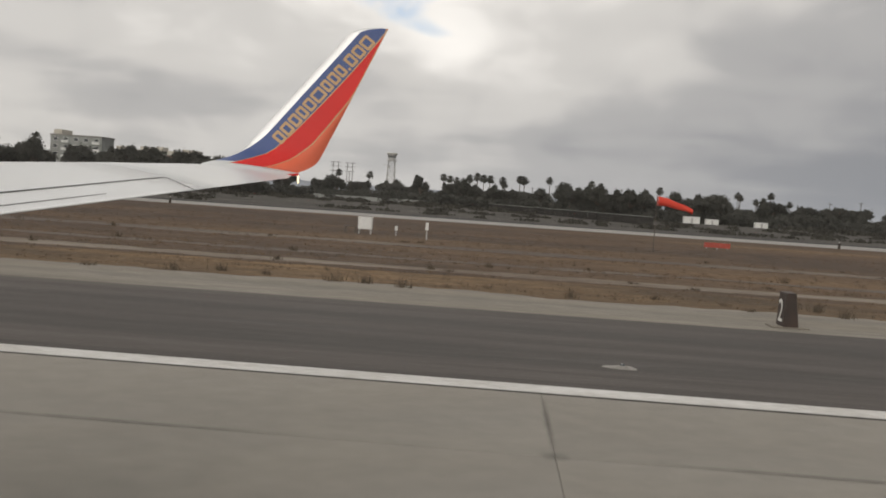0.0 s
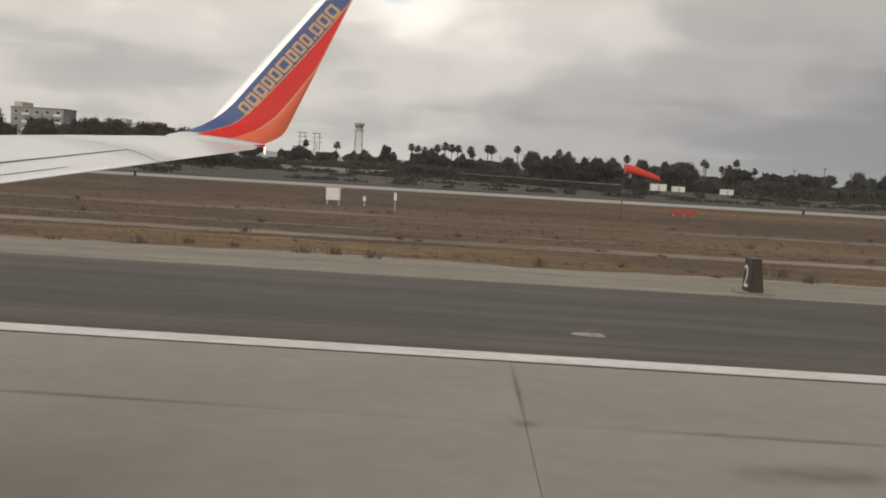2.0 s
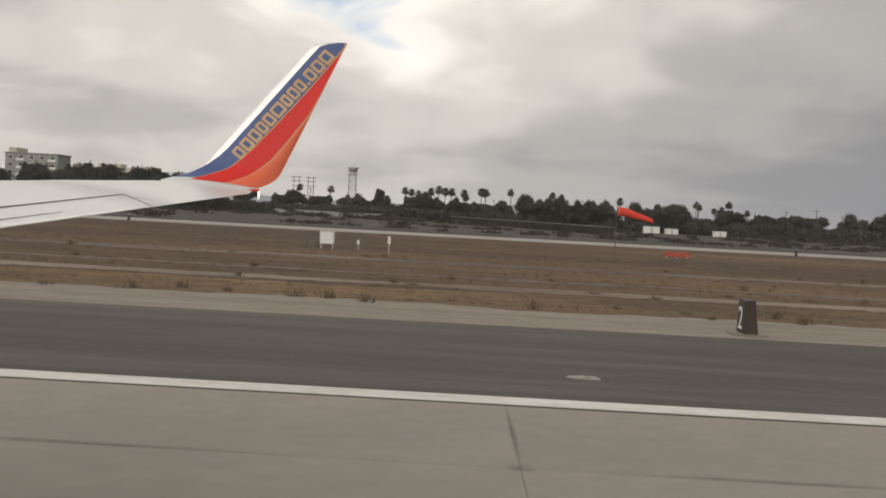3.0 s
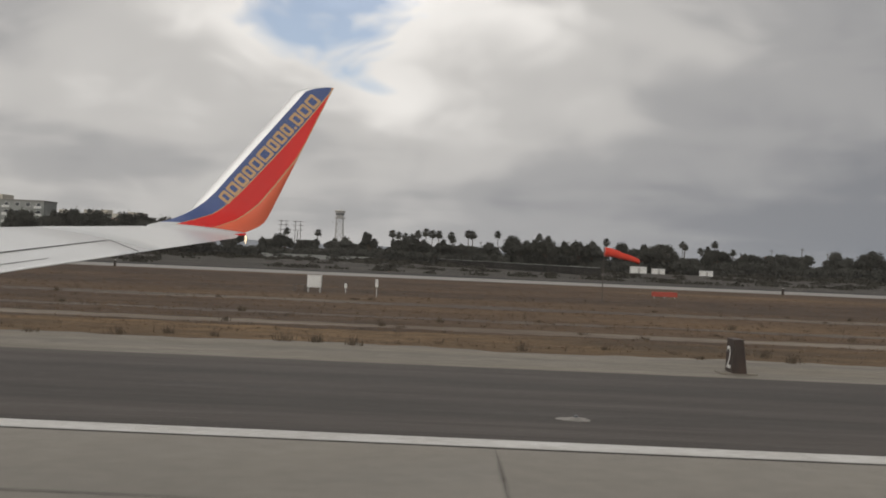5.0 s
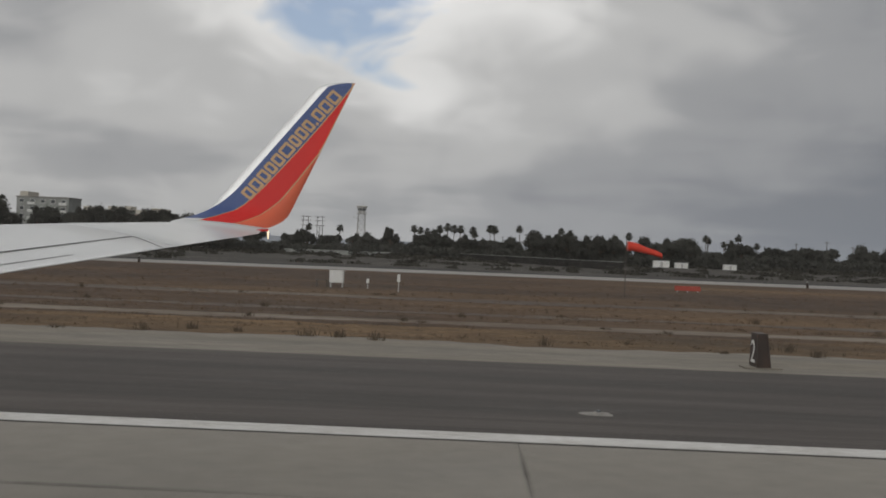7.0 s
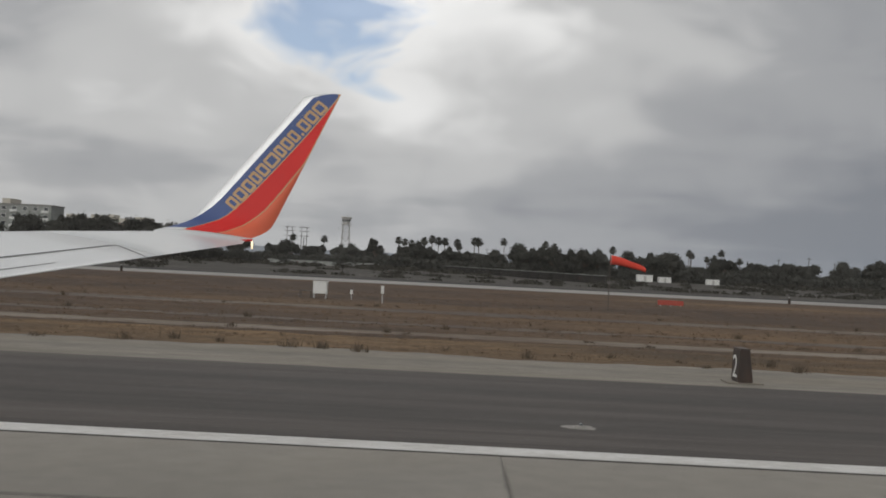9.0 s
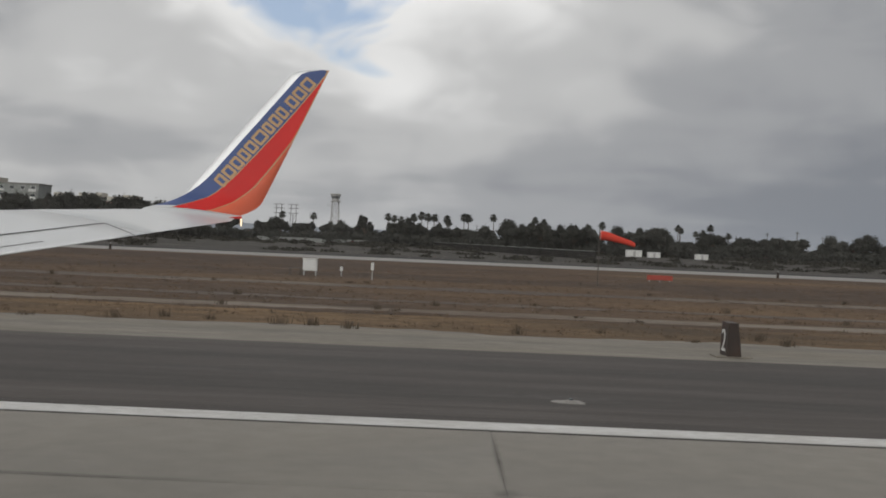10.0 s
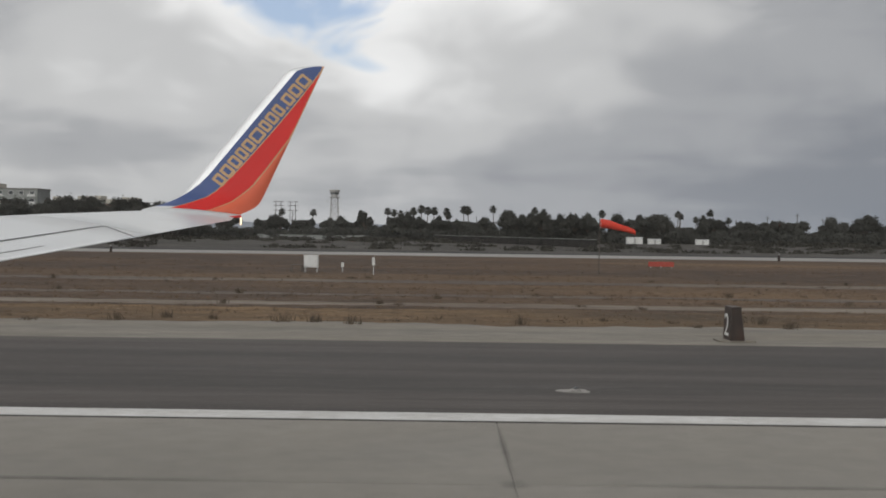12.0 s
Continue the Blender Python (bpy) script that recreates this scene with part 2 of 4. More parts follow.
M_GREYWALL = mat("grey_concrete_wall", (0.25, 0.26, 0.245), (0.33, 0.34, 0.32), 0.3, 0.9, c3=(0.2, 0.2, 0.19), scale3=0.1, amount3=0.5)
M_DARKGLASS = mat("dark_window_glass", (0.03, 0.035, 0.04), (0.05, 0.055, 0.06), 0.5, 0.15, fine=0, spec=0.5)
M_GREYGLASS = mat("hazy_grey_glass", (0.12, 0.125, 0.13), (0.17, 0.175, 0.18), 0.5, 0.2, fine=0, spec=0.5)
M_DARKWALL = mat("dark_stained_wall", (0.02, 0.019, 0.018), (0.036, 0.034, 0.032), 0.2, 0.95, (0.3, 1, 2), c3=(0.05, 0.047, 0.043), scale3=0.15, amount3=0.5, spec=0.05)
M_SIGN = mat("black_sign_face", (0.02, 0.013, 0.01), (0.036, 0.023, 0.017), 2.0, 0.6, c3=(0.06, 0.03, 0.02), scale3=1.5, amount3=0.5)
M_WHITE_THING = mat("white_painted_metal", (0.66, 0.66, 0.64), (0.75, 0.75, 0.73), 1.0, 0.5, c3=(0.5, 0.47, 0.42), scale3=1.0, amount3=0.3)
M_REDSIGN = mat("faded_red_sign_paint", (0.3, 0.045, 0.03), (0.4, 0.07, 0.045), 1.0, 0.6)
M_SOCK = mat("orange_red_windsock_cloth", (0.6, 0.04, 0.022), (0.7, 0.06, 0.03), 2.0, 0.8)
# the blue-grey of distance haze is put into the hills' base colour
M_HILL = mat("haze_tinted_hills", (0.26, 0.28, 0.31), (0.33, 0.35, 0.38), 0.004, 1.0, fine=0, spec=0.0)
M_STAIN = mat("oil_darkened_asphalt", (0.045, 0.04, 0.037), (0.07, 0.062, 0.057), 0.9, 0.8, (0.3, 1, 1), fine=0.3)
M_PLATE = mat("chalky_pale_concrete", (0.24, 0.225, 0.205), (0.34, 0.325, 0.3), 3.0, 0.85, c3=(0.2, 0.19, 0.175), scale3=2.0, amount3=0.6)
M_ROOF = mat("dull_grey_roof", (0.2, 0.19, 0.18), (0.28, 0.27, 0.25), 0.5, 0.9)

# clear acrylic with an uneven scattering film, added to lift the darks like haze
M_PANE = bpy.data.materials.new("haze_veiled_acrylic")
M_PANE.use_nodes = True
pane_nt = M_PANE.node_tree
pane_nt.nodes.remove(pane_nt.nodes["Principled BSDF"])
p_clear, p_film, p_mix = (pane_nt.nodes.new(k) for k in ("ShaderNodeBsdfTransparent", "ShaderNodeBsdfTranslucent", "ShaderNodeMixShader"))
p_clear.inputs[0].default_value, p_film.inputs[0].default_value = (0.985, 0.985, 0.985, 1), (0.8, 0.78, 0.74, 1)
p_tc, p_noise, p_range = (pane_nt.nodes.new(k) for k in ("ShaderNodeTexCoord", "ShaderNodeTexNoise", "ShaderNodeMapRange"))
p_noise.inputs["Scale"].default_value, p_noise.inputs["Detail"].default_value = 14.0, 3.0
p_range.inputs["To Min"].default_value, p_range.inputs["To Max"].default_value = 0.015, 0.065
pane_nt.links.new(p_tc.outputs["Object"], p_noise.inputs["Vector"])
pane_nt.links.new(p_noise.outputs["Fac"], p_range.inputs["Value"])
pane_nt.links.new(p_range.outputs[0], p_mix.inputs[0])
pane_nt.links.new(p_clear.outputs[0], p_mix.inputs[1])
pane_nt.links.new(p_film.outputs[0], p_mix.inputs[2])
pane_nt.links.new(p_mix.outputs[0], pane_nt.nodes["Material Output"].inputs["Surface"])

# oil and rubber soaked thinly into the concrete, fading out at the rim
M_SOAK = bpy.data.materials.new("soaked_concrete_stain")
M_SOAK.use_nodes = True
soak_nt = M_SOAK.node_tree
s_tc, s_grad, s_noise, s_map = (soak_nt.nodes.new(k) for k in ("ShaderNodeTexCoord", "ShaderNodeTexGradient", "ShaderNodeTexNoise", "ShaderNodeMapping"))
s_sum, s_range, s_clear, s_mix = (soak_nt.nodes.new(k) for k in ("ShaderNodeMath", "ShaderNodeMapRange", "ShaderNodeBsdfTransparent", "ShaderNodeMixShader"))
s_grad.gradient_type, s_sum.operation = "SPHERICAL", "MULTIPLY"
s_map.inputs["Location"].default_value, s_map.inputs["Scale"].default_value = (-1, -1, 0), (2, 2, 0)
s_noise.inputs["Scale"].default_value, s_noise.inputs["Detail"].default_value = 2.2, 6.0
s_range.inputs["From Min"].default_value, s_range.inputs["From Max"].default_value, s_range.inputs["To Max"].default_value = 0.05, 0.55, 0.36
s_dark = soak_nt.nodes["Principled BSDF"]
s_dark.inputs["Base Color"].default_value, s_dark.inputs["Roughness"].default_value = (0.085, 0.077, 0.067, 1), 0.8
for a, b in ((s_tc.outputs["Generated"], s_map.inputs["Vector"]), (s_map.outputs[0], s_grad.inputs["Vector"]), (s_tc.outputs["Object"], s_noise.inputs["Vector"]),
             (s_grad.outputs["Fac"], s_sum.inputs[0]), (s_noise.outputs["Fac"], s_sum.inputs[1]), (s_sum.outputs[0], s_range.inputs["Value"]),
             (s_range.outputs[0], s_mix.inputs[0]), (s_clear.outputs[0], s_mix.inputs[1]), (s_dark.outputs[0], s_mix.inputs[2]),
             (s_mix.outputs[0], soak_nt.nodes["Material Output"].inputs["Surface"])):
    soak_nt.links.new(a, b)

M_LAMP = bpy.data.materials.new("lit_position_lamp")
M_LAMP.use_nodes = True
M_LAMP.node_tree.nodes["Principled BSDF"].inputs["Emission Color"].default_value = (1.0, 0.75, 0.4, 1)
M_LAMP.node_tree.nodes["Principled BSDF"].inputs["Emission Strength"].default_value = 1.6


# ---- building helpers ----
def to_mesh(name, bm, mats):
    me = bpy.data.meshes.new(name)
    bm.normal_update()
    bm.to_mesh(me)
    bm.free()
    for mt in (mats if isinstance(mats, (list, tuple)) else [mats]):
        me.materials.append(mt)
    return me


def part(name, bm, mats, parent=None, label="", at=None):
    ob = new(name, to_mesh(name, bm, mats))
    if parent:
        ob.parent = parent
    if at is not None:
        ob.matrix_basis = at
    if label:
        ob["label"] = label
    return ob


def thing(name, at, label, category, group="", kind=""):
    ob = new(name)
    ob.matrix_basis = at
    return tagged(ob, label, category, group, kind)


def box(bm, x0, x1, y0, y1, z0, z1, bevel=0.0):
    r = bmesh.ops.create_cube(bm, size=1, matrix=Matrix.Translation(((x0 + x1) / 2, (y0 + y1) / 2, (z0 + z1) / 2))
                              @ Matrix.Diagonal((x1 - x0, y1 - y0, z1 - z0, 1)))
    if bevel:
        es = {e for v in r["verts"] for e in v.link_edges}
        bmesh.ops.bevel(bm, geom=list(es), offset=bevel, segments=1, affect="EDGES")


def tube(bm, a, b, r0, r1=None, seg=6):
    a, b = Vector(a), Vector(b)
    r1 = r0 if r1 is None else r1
    q = (b - a).to_track_quat("Z", "Y").to_matrix().to_4x4()
    bmesh.ops.create_cone(bm, cap_ends=True, segments=seg, radius1=r0, radius2=r1, depth=(b - a).length,
                          matrix=Matrix.Translation((a + b) / 2) @ q)


def smooth(ob, value=True):
    ob.data.polygons.foreach_set("use_smooth", [value] * len(ob.data.polygons))
    return ob


def strip(name, mt, x0, x1, y0, y1, z, label, cat, wobble=0.0, step=2.0, seed=0, kind="structure", depth=0.06):
    """A band of ground along the runway with real thickness and, where it is worn, uneven edges."""
    bm = bmesh.new()
    cnt = max(2, int((x1 - x0) / step))
    top = []
    for i in range(cnt + 1):
        x = x0 + (x1 - x0) * i / cnt
        wa = wobble * (noise.noise((x * 0.11, seed, 0)) + 0.6 * noise.noise((x * 0.6, seed, 1)))
        wb = wobble * (noise.noise((x * 0.09, seed, 5)) + 0.6 * noise.noise((x * 0.5, seed, 7)))
        top.append((bm.verts.new((x, y0 + wa, z)), bm.verts.new((x, y1 + wb, z)),
                    bm.verts.new((x, y1 + wb, z - depth)), bm.verts.new((x, y0 + wa, z - depth))))
    for p, q in zip(top, top[1:]):
        for j in range(4):
            k = (j + 1) % 4
            bm.faces.new((p[j], q[j], q[k], p[k]))
    bm.faces.new(top[0])
    bm.faces.new(top[-1][::-1])
    bmesh.ops.recalc_face_normals(bm, faces=bm.faces)
    ob = part(name, bm, mt)
    return tagged(ob, label, cat, kind=kind)


# ---- the ground, runway and bands that run along it ----
bm = bmesh.new()
bmesh.ops.create_grid(bm, x_segments=60, y_segments=60, size=4600)
for v in bm.verts:
    v.co.z = -0.05
    if v.co.y > 700:
        v.co.z = -0.05 - min(12, (v.co.y - 700) * 0.01)
ground = tagged(part("ground", bm, M_SCRUB_GROUND), "dark scrubby open earth reaching the horizon", "ground", kind="structure")

strip("dry_grass_field", M_GRASS, -330, 620, 40, 156, -0.02, "dry brown and orange mown grass beside the runway", "grass", 0.9, 2.0, 3)
strip("gravel_shoulder", M_SHOULDER, -330, 620, 34.6, 42.6, 0.0, "pale gravel strip between asphalt and dry grass", "ground", 0.55, 0.5, 11)
strip("asphalt_shoulder", M_ASPHALT, -330, 620, 21.45, 35.3, 0.02, "dark grey asphalt runway shoulder streaked along its length", "pavement", 0.1, 2.0, 17)
strip("grass_verge", M_VERGE, -330, 620, 42.3, 50.0, 0.012, "golden dry grass verge beside the gravel", "grass", 1.1, 0.5, 53)
strip("gravel_track", M_TRACK, -330, 620, 51.8, 54.4, 0.0, "pale gravel track through dry grass", "track", 0.8, 0.5, 23)
strip("gravel_track", M_TRACK_FAINT, -330, 620, 60.2, 62.0, -0.004, "thin broken gravel track through dry grass", "track", 1.5, 0.7, 83)
strip("gravel_track", M_TRACK_FAINT, -330, 620, 75.0, 79.0, 0.0, "faint pale gravel track through dry grass", "track", 1.6, 0.8, 31)
strip("far_taxiway", M_TAXI, -500, 900, 156, 176, 0.02, "pale concrete taxiway beyond the dry grass", "taxiway", 0.2, 4.0, 37)
strip("far_taxiway_edge", M_BLACKTOP, -500, 900, 176, 187, 0.0, "dark asphalt edge beyond the pale taxiway", "pavement", 0.6, 3.0, 41)

runway = thing("runway", pose(0, 0, 0), "pale grey concrete runway in large jointed slabs", "runway", kind="structure")
bm = bmesh.new()
box(bm, -330, 620, -24.4, 21.5, -0.3, -0.015)
part("joint_bed", bm, M_JOINT, runway, "dark filler in the joints between slabs")
bm = bmesh.new()
SLAB_X, SLAB_Y = 12.2, 5.15
slab_rows = [20.62 - SLAB_Y * i for i in range(9)]
for top_y in slab_rows:
    for i in range(-27, 50):
        if top_y > 9 and -4 <= i <= 4:
            continue
        x0 = i * SLAB_X + 1.2
        vs = [bm.verts.new(p) for p in ((x0 + 0.01, top_y - SLAB_Y + 0.01, 0), (x0 + SLAB_X - 0.01, top_y - SLAB_Y + 0.01, 0),
                                        (x0 + SLAB_X - 0.01, top_y - 0.01, 0), (x0 + 0.01, top_y - 0.01, 0))]
        bm.faces.new(vs)
slabs_far = part("slab_field", bm, M_CONCRETE, runway)
slabs_far["kind"] = "stuff"
strip("edge_joint", M_BLACK_LINE, -330, 620, 20.54, 20.62, 0.016, "thin dark joint beside the white edge line", "joint", 0.008, 1.0, 47)
strip("runway_edge_line", M_WHITE_LINE, -330, 620, 20.62, 21.45, 0.024, "broad worn white runway edge line", "road marking", 0.015, 1.0, 43)

# ---- the airliner: wing with aileron, winglet and tip light, cabin wall with one window ----
airliner = thing("airliner", pose(0, 0, 0), "white-winged airliner with a blue, red and orange winglet", "airplane")


def path_point(s):
    """Centre line of the wing in y, z: s up to 0 is the span coordinate minus 15.85, above it the climb of the winglet."""
    if s <= 0:
        y = 15.85 + s
        return Vector((0, y, 4.125 + s * 0.097))
    k = s - 0.43
    y = 16.36 + 0.257 * k - (1.5 * k * k if k < 0 else 0)
    return Vector((0, y, 4.59 + k))


def chord_at(s):
    """Leading and trailing edge in x."""
    if s <= 0:
        y = 15.85 + s
        te = -3.40 + 0.249 * (y - 15.85)
        le = -4.86 + 0.52 * (y - 15.85)
        if y < 5.5:
            te = -3.40 + 0.249 * (5.5 - 15.85) + 0.03 * (5.5 - y)
        return le, te
    k = s - 0.43
    le = -4.275 + 0.748 * k - (2.0 * k * k if k < 0 else 0)
    if k > 2.1:
        le += 28.0 * (k - 2.1) ** 2
    te = -2.947 + 0.404 * k - (4.3 * (k + 0.15) ** 2 if k < -0.15 else 0)
    return le, te


def thickness(u, t):
    return 5 * t * (0.2969 * math.sqrt(u) - 0.126 * u - 0.3516 * u * u + 0.2843 * u ** 3 - 0.1015 * u ** 4)


def skin(s, u, upper=True, lift=0.0):
    """A point of the wing's skin at span s and chord share u."""
    p = path_point(s)
    a, b = path_point(s - 0.03), path_point(s + 0.03)
    t = (b - a).normalized()
    nrm = Vector((0, -t.z, t.y))
    le, te = chord_at(s)
    c = te - le
    tc = float(np.interp(s, [-1.8, -0.5, 0.0, 0.5], [0.105, 0.062, 0.034, 0.056]))
    h = thickness(u, tc) * c
    camber = 0.012 * c * 4 * u * (1 - u)
    twist = float(np.interp(s, [-16, -1.5, -0.3, 0.06, 0.35], [0.074, 0.075, 0.085, 0.055, 0.0]))
    p = p + Vector((le + c * u, 0, twist * c * (1 - u))) + nrm * ((camber + h + lift) if upper else (camber - h - lift))
    return p


AIL_IN, AIL_OUT = -9.0, -2.45
GAP = 0.011


def hinge(s, chord=0.56):
    le, te = chord_at(s)
    return 1 - chord / (te - le)


def cols(n0, n1, cnt):
    return [n0 + (n1 - n0) * (1 - math.cos(math.pi * i / cnt)) / 2 for i in range(cnt + 1)]


def loft(bm, spans, us, close_te=True, index=lambda i, j, upper: 0):
    rings = []
    for s in spans:
        uu = us(s)
        rings.append(([bm.verts.new(skin(s, u, True)) for u in uu], [bm.verts.new(skin(s, u, False)) for u in uu]))
    for i, (a, b) in enumerate(zip(rings, rings[1:])):
        for side in (0, 1):
            for j in range(len(a[0]) - 1):
                f = (a[side][j], a[side][j + 1], b[side][j + 1], b[side][j])
                face = bm.faces.new(f if side == 0 else f[::-1])
                face.smooth = True
                face.material_index = index(i, j, side == 0)
        for j in (0, -1):
            bm.faces.new((a[0][j], b[0][j], b[1][j], a[1][j]))
    for r in (rings[0], rings[-1]):
        for j in range(len(r[0]) - 1):
            bm.faces.new((r[0][j], r[0][j + 1], r[1][j + 1], r[1][j]))
    bmesh.ops.recalc_face_normals(bm, faces=bm.faces)


bm = bmesh.new()
front = cols(0.0, 1.0, 24)
inner = [-15.4, -13, -11, AIL_IN]
mid = [AIL_IN + 0.001, -8, -6.5, -5, -4, -3.2, AIL_OUT]
outer = [AIL_OUT + 0.001, -2, -1.5, -1, -0.6, -0.3, 0.0, 0.03, 0.06]
loft(bm, inner, lambda s: [min(u, 0.999) for u in front])
loft(bm, mid, lambda s: [u * hinge(s) for u in cols(0, 1, 20)])
loft(bm, outer, lambda s: [min(u, 0.999) for u in front])
wing = part("wing", bm, M_WING, airliner, "white painted wing with dark panel gaps")

bm = bmesh.new()
loft(bm, [AIL_IN + GAP, -8, -6.5, -5, -4, -3.2, AIL_OUT - GAP * 1.5], lambda s: [hinge(s) + 0.009 + (0.99 - hinge(s)) * i / 8 for i in range(9)])
aileron = part("aileron", bm, M_WING, airliner)
# raked outer end of the aileron and the line of its tab, as narrow dark seals on the skin
bm = bmesh.new()


def skin_line(bm, p, q, width, cnt=8):
    """A narrow seal on the upper skin from p to q, each (s, u)."""
    last = None
    for i in range(cnt + 1):
        f = i / cnt
        s, u = p[0] + (q[0] - p[0]) * f, p[1] + (q[1] - p[1]) * f
        ds, du = q[0] - p[0], (q[1] - p[1]) * 1.9
        ln = math.hypot(ds, du)
        os_, ou = -du / ln * width, ds / ln * width / 1.9
        a, b = bm.verts.new(skin(s + os_, u + ou, True, 0.003)), bm.verts.new(skin(s - os_, u - ou, True, 0.003))
        if last:
            bm.faces.new((last[0], a, b, last[1]))
        last = (a, b)


for a, c in ((-9.0, -7.5), (-7.5, -6.2), (-6.2, -5.2), (-5.2, -4.2), (-4.2, -3.3), (-3.3, AIL_OUT - 0.05)):
    skin_line(bm, (a, hinge(a)), (c, hinge(c)), 0.012)
skin_line(bm, (AIL_OUT - 0.05, 0.735), (AIL_OUT - 0.3, 0.995), 0.012)
part("seal", bm, M_SEAL, airliner, "dark rubber seal along the aileron")
bm = bmesh.new()
for a, c in ((-7.5, -6.2), (-6.2, -5.2), (-5.2, -4.3)):
    skin_line(bm, (a, hinge(a, 0.2)), (c, hinge(c, 0.2)), 0.006)
part("seal", bm, M_SEAL, airliner, "dark seal along the aileron tab")
bm = bmesh.new()
skin_line(bm, (-1.0, 0.06), (-1.0, 0.98), 0.0025, 16)
part("panel_joint", bm, M_SEAL, airliner)

# winglet in painted zones: bright edge, blue, tan line, red, tan line, orange
K_ROWS = [0.06, 0.10, 0.14, 0.18, 0.24, 0.32, 0.43, 0.55, 0.7, 0.9, 1.1, 1.35, 1.6, 1.85, 2.1, 2.3, 2.42, 2.49, 2.54, 2.59, 2.63]


def zones(s):
    """Chord shares of the paint borders: bright edge, blue, line, red, line, orange."""
    k = s - 0.43
    le, te = chord_at(s)
    x1 = le + 0.01 + 0.158 * min(max((k + 0.12) / 0.3, 0.0), 1.0)
    x2 = float(np.interp(k, [-0.40, -0.261, -0.082, 0.241, 0.639, 1.057, 1.5, 2.138], [-4.50, -4.183, -3.847, -3.521, -3.194, -2.864, -2.532, -2.095]))
    x3 = float(np.interp(k, [-0.40, -0.343, -0.2, 0.103, 0.463, 0.861, 2.3], [-3.95, -3.76, -3.493, -3.162, -2.902, -2.641, -1.5]))
    u1, u2, u3 = ((x - le) / (te - le) for x in (x1, x2, x3))
    w = 0.011 / (te - le)
    u1 = min(u1, 0.8)
    u2, u3 = min(max(u2, u1 + 0.02), 0.965), min(max(u3, u2 + 2.6 * w), 0.9975)
    stops = [0.0, 0.012, u1 * 0.5, u1, (u1 + u2) / 2, u2 - w, u2 + w, (u2 + u3) / 2, u3 - w * 1.15, u3 + w * 1.15, 0.999]
    for i in range(1, len(stops)):
        stops[i] = min(max(stops[i], stops[i - 1] + 0.0006), 0.9935 + 0.0006 * i)
    return stops


PAINT = [1, 1, 1, 2, 2, 3, 4, 4, 3, 5]
bm = bmesh.new()
loft(bm, K_ROWS, zones, index=lambda i, j, upper: PAINT[j] if (i > 0 or j > 4) else 0)
winglet = part("winglet", bm, [M_WING, M_WHITE_EDGE, M_BLUE, M_TAN, M_RED, M_ORANGE], airliner, "raked winglet with blue, red and orange paint zones")

# the operator's mark is a row of plain hollow tan blocks on the blue zone, square to the leading edge
ALONG, ACROSS = Vector((0.591, 0.807)), Vector((0.807, -0.591))


def mark_point(a, b):
    """A point of the winglet's inner skin, a metres along the mark's foot and b metres down from its upper side."""
    x, k = -3.845 + ALONG.x * 0.975 * a + ACROSS.x * b, 0.205 + (ALONG.y * 0.975 * a + ACROSS.y * b) / 1.033
    le, te = chord_at(k + 0.43)
    return skin(k + 0.43, (x - le) / (te - le), True, 0.0035)


a_next = 0.0
for i, wide in enumerate((0.16, 0.18, 0.17, 0.15, 0.17, 0.235, 0.145, 0.16, 0.15, 0.045, 0.17, 0.185, 0.205)):
    a0, a1, tall = a_next, a_next + wide, 0.232
    a_next = a1 + 0.027
    bm = bmesh.new()
    if wide < 0.1:
        bm.faces.new([bm.verts.new(mark_point(*p)) for p in ((a0, tall - 0.05), (a1, tall - 0.05), (a1, tall), (a0, tall))])
    else:
        st = 0.048
        outer_ring = [(a0 + 0.02, 0), (a1 - 0.02, 0), (a1, 0.02), (a1, tall - 0.02), (a1 - 0.02, tall), (a0 + 0.02, tall), (a0, tall - 0.02), (a0, 0.02)]
        inner_ring = [(min(max(a, a0 + st), a1 - st), min(max(b, st), tall - st)) for a, b in outer_ring]
        vo, vi = [bm.verts.new(mark_point(*p)) for p in outer_ring], [bm.verts.new(mark_point(*p)) for p in inner_ring]
        for j in range(8):
            j2 = (j + 1) % 8
            bm.faces.new((vo[j], vo[j2], vi[j2], vi[j]))
        bmesh.ops.remove_doubles(bm, verts=bm.verts, dist=0.0005)
    part("mark_block", bm, M_TAN, winglet, "plain hollow tan mark block" if i == 0 else "")

# wing tip position lamp below the winglet's heel
bm = bmesh.new()
bmesh.ops.create_uvsphere(bm, u_segments=10, v_segments=6, radius=1, matrix=pose(-3.275, 16.0, 4.115) @ Matrix.Diagonal((0.015, 0.015, 0.075, 1)))
part("position_lamp", bm, M_LAMP, airliner, "small lit amber position lamp")
bm = bmesh.new()
tube(bm, (-3.55, 15.98, 4.165), (-3.27, 16.0, 4.195), 0.016, 0.02, 8)
part("lamp_housing", bm, M_RED, airliner)

# the cabin: a dark closed barrel, with one window beside the passenger
RAD, CY, CZ = 1.90, -1.62, 3.42
WX0, WX1, WZ0, WZ1 = -0.16, 0.26, 3.76, 4.26
bm = bmesh.new()


def barrel(bm, x0, x1, a0, a1, r, cnt):
    last = None
    for i in range(cnt + 1):
        a = a0 + (a1 - a0) * i / cnt
        y, z = CY + r * math.cos(a), CZ + r * math.sin(a)
        v = (bm.verts.new((x0, y, z)), bm.verts.new((x1, y, z)))
        if last:
            bm.faces.new((last[0], last[1], v[1], v[0])).smooth = True
        last = v


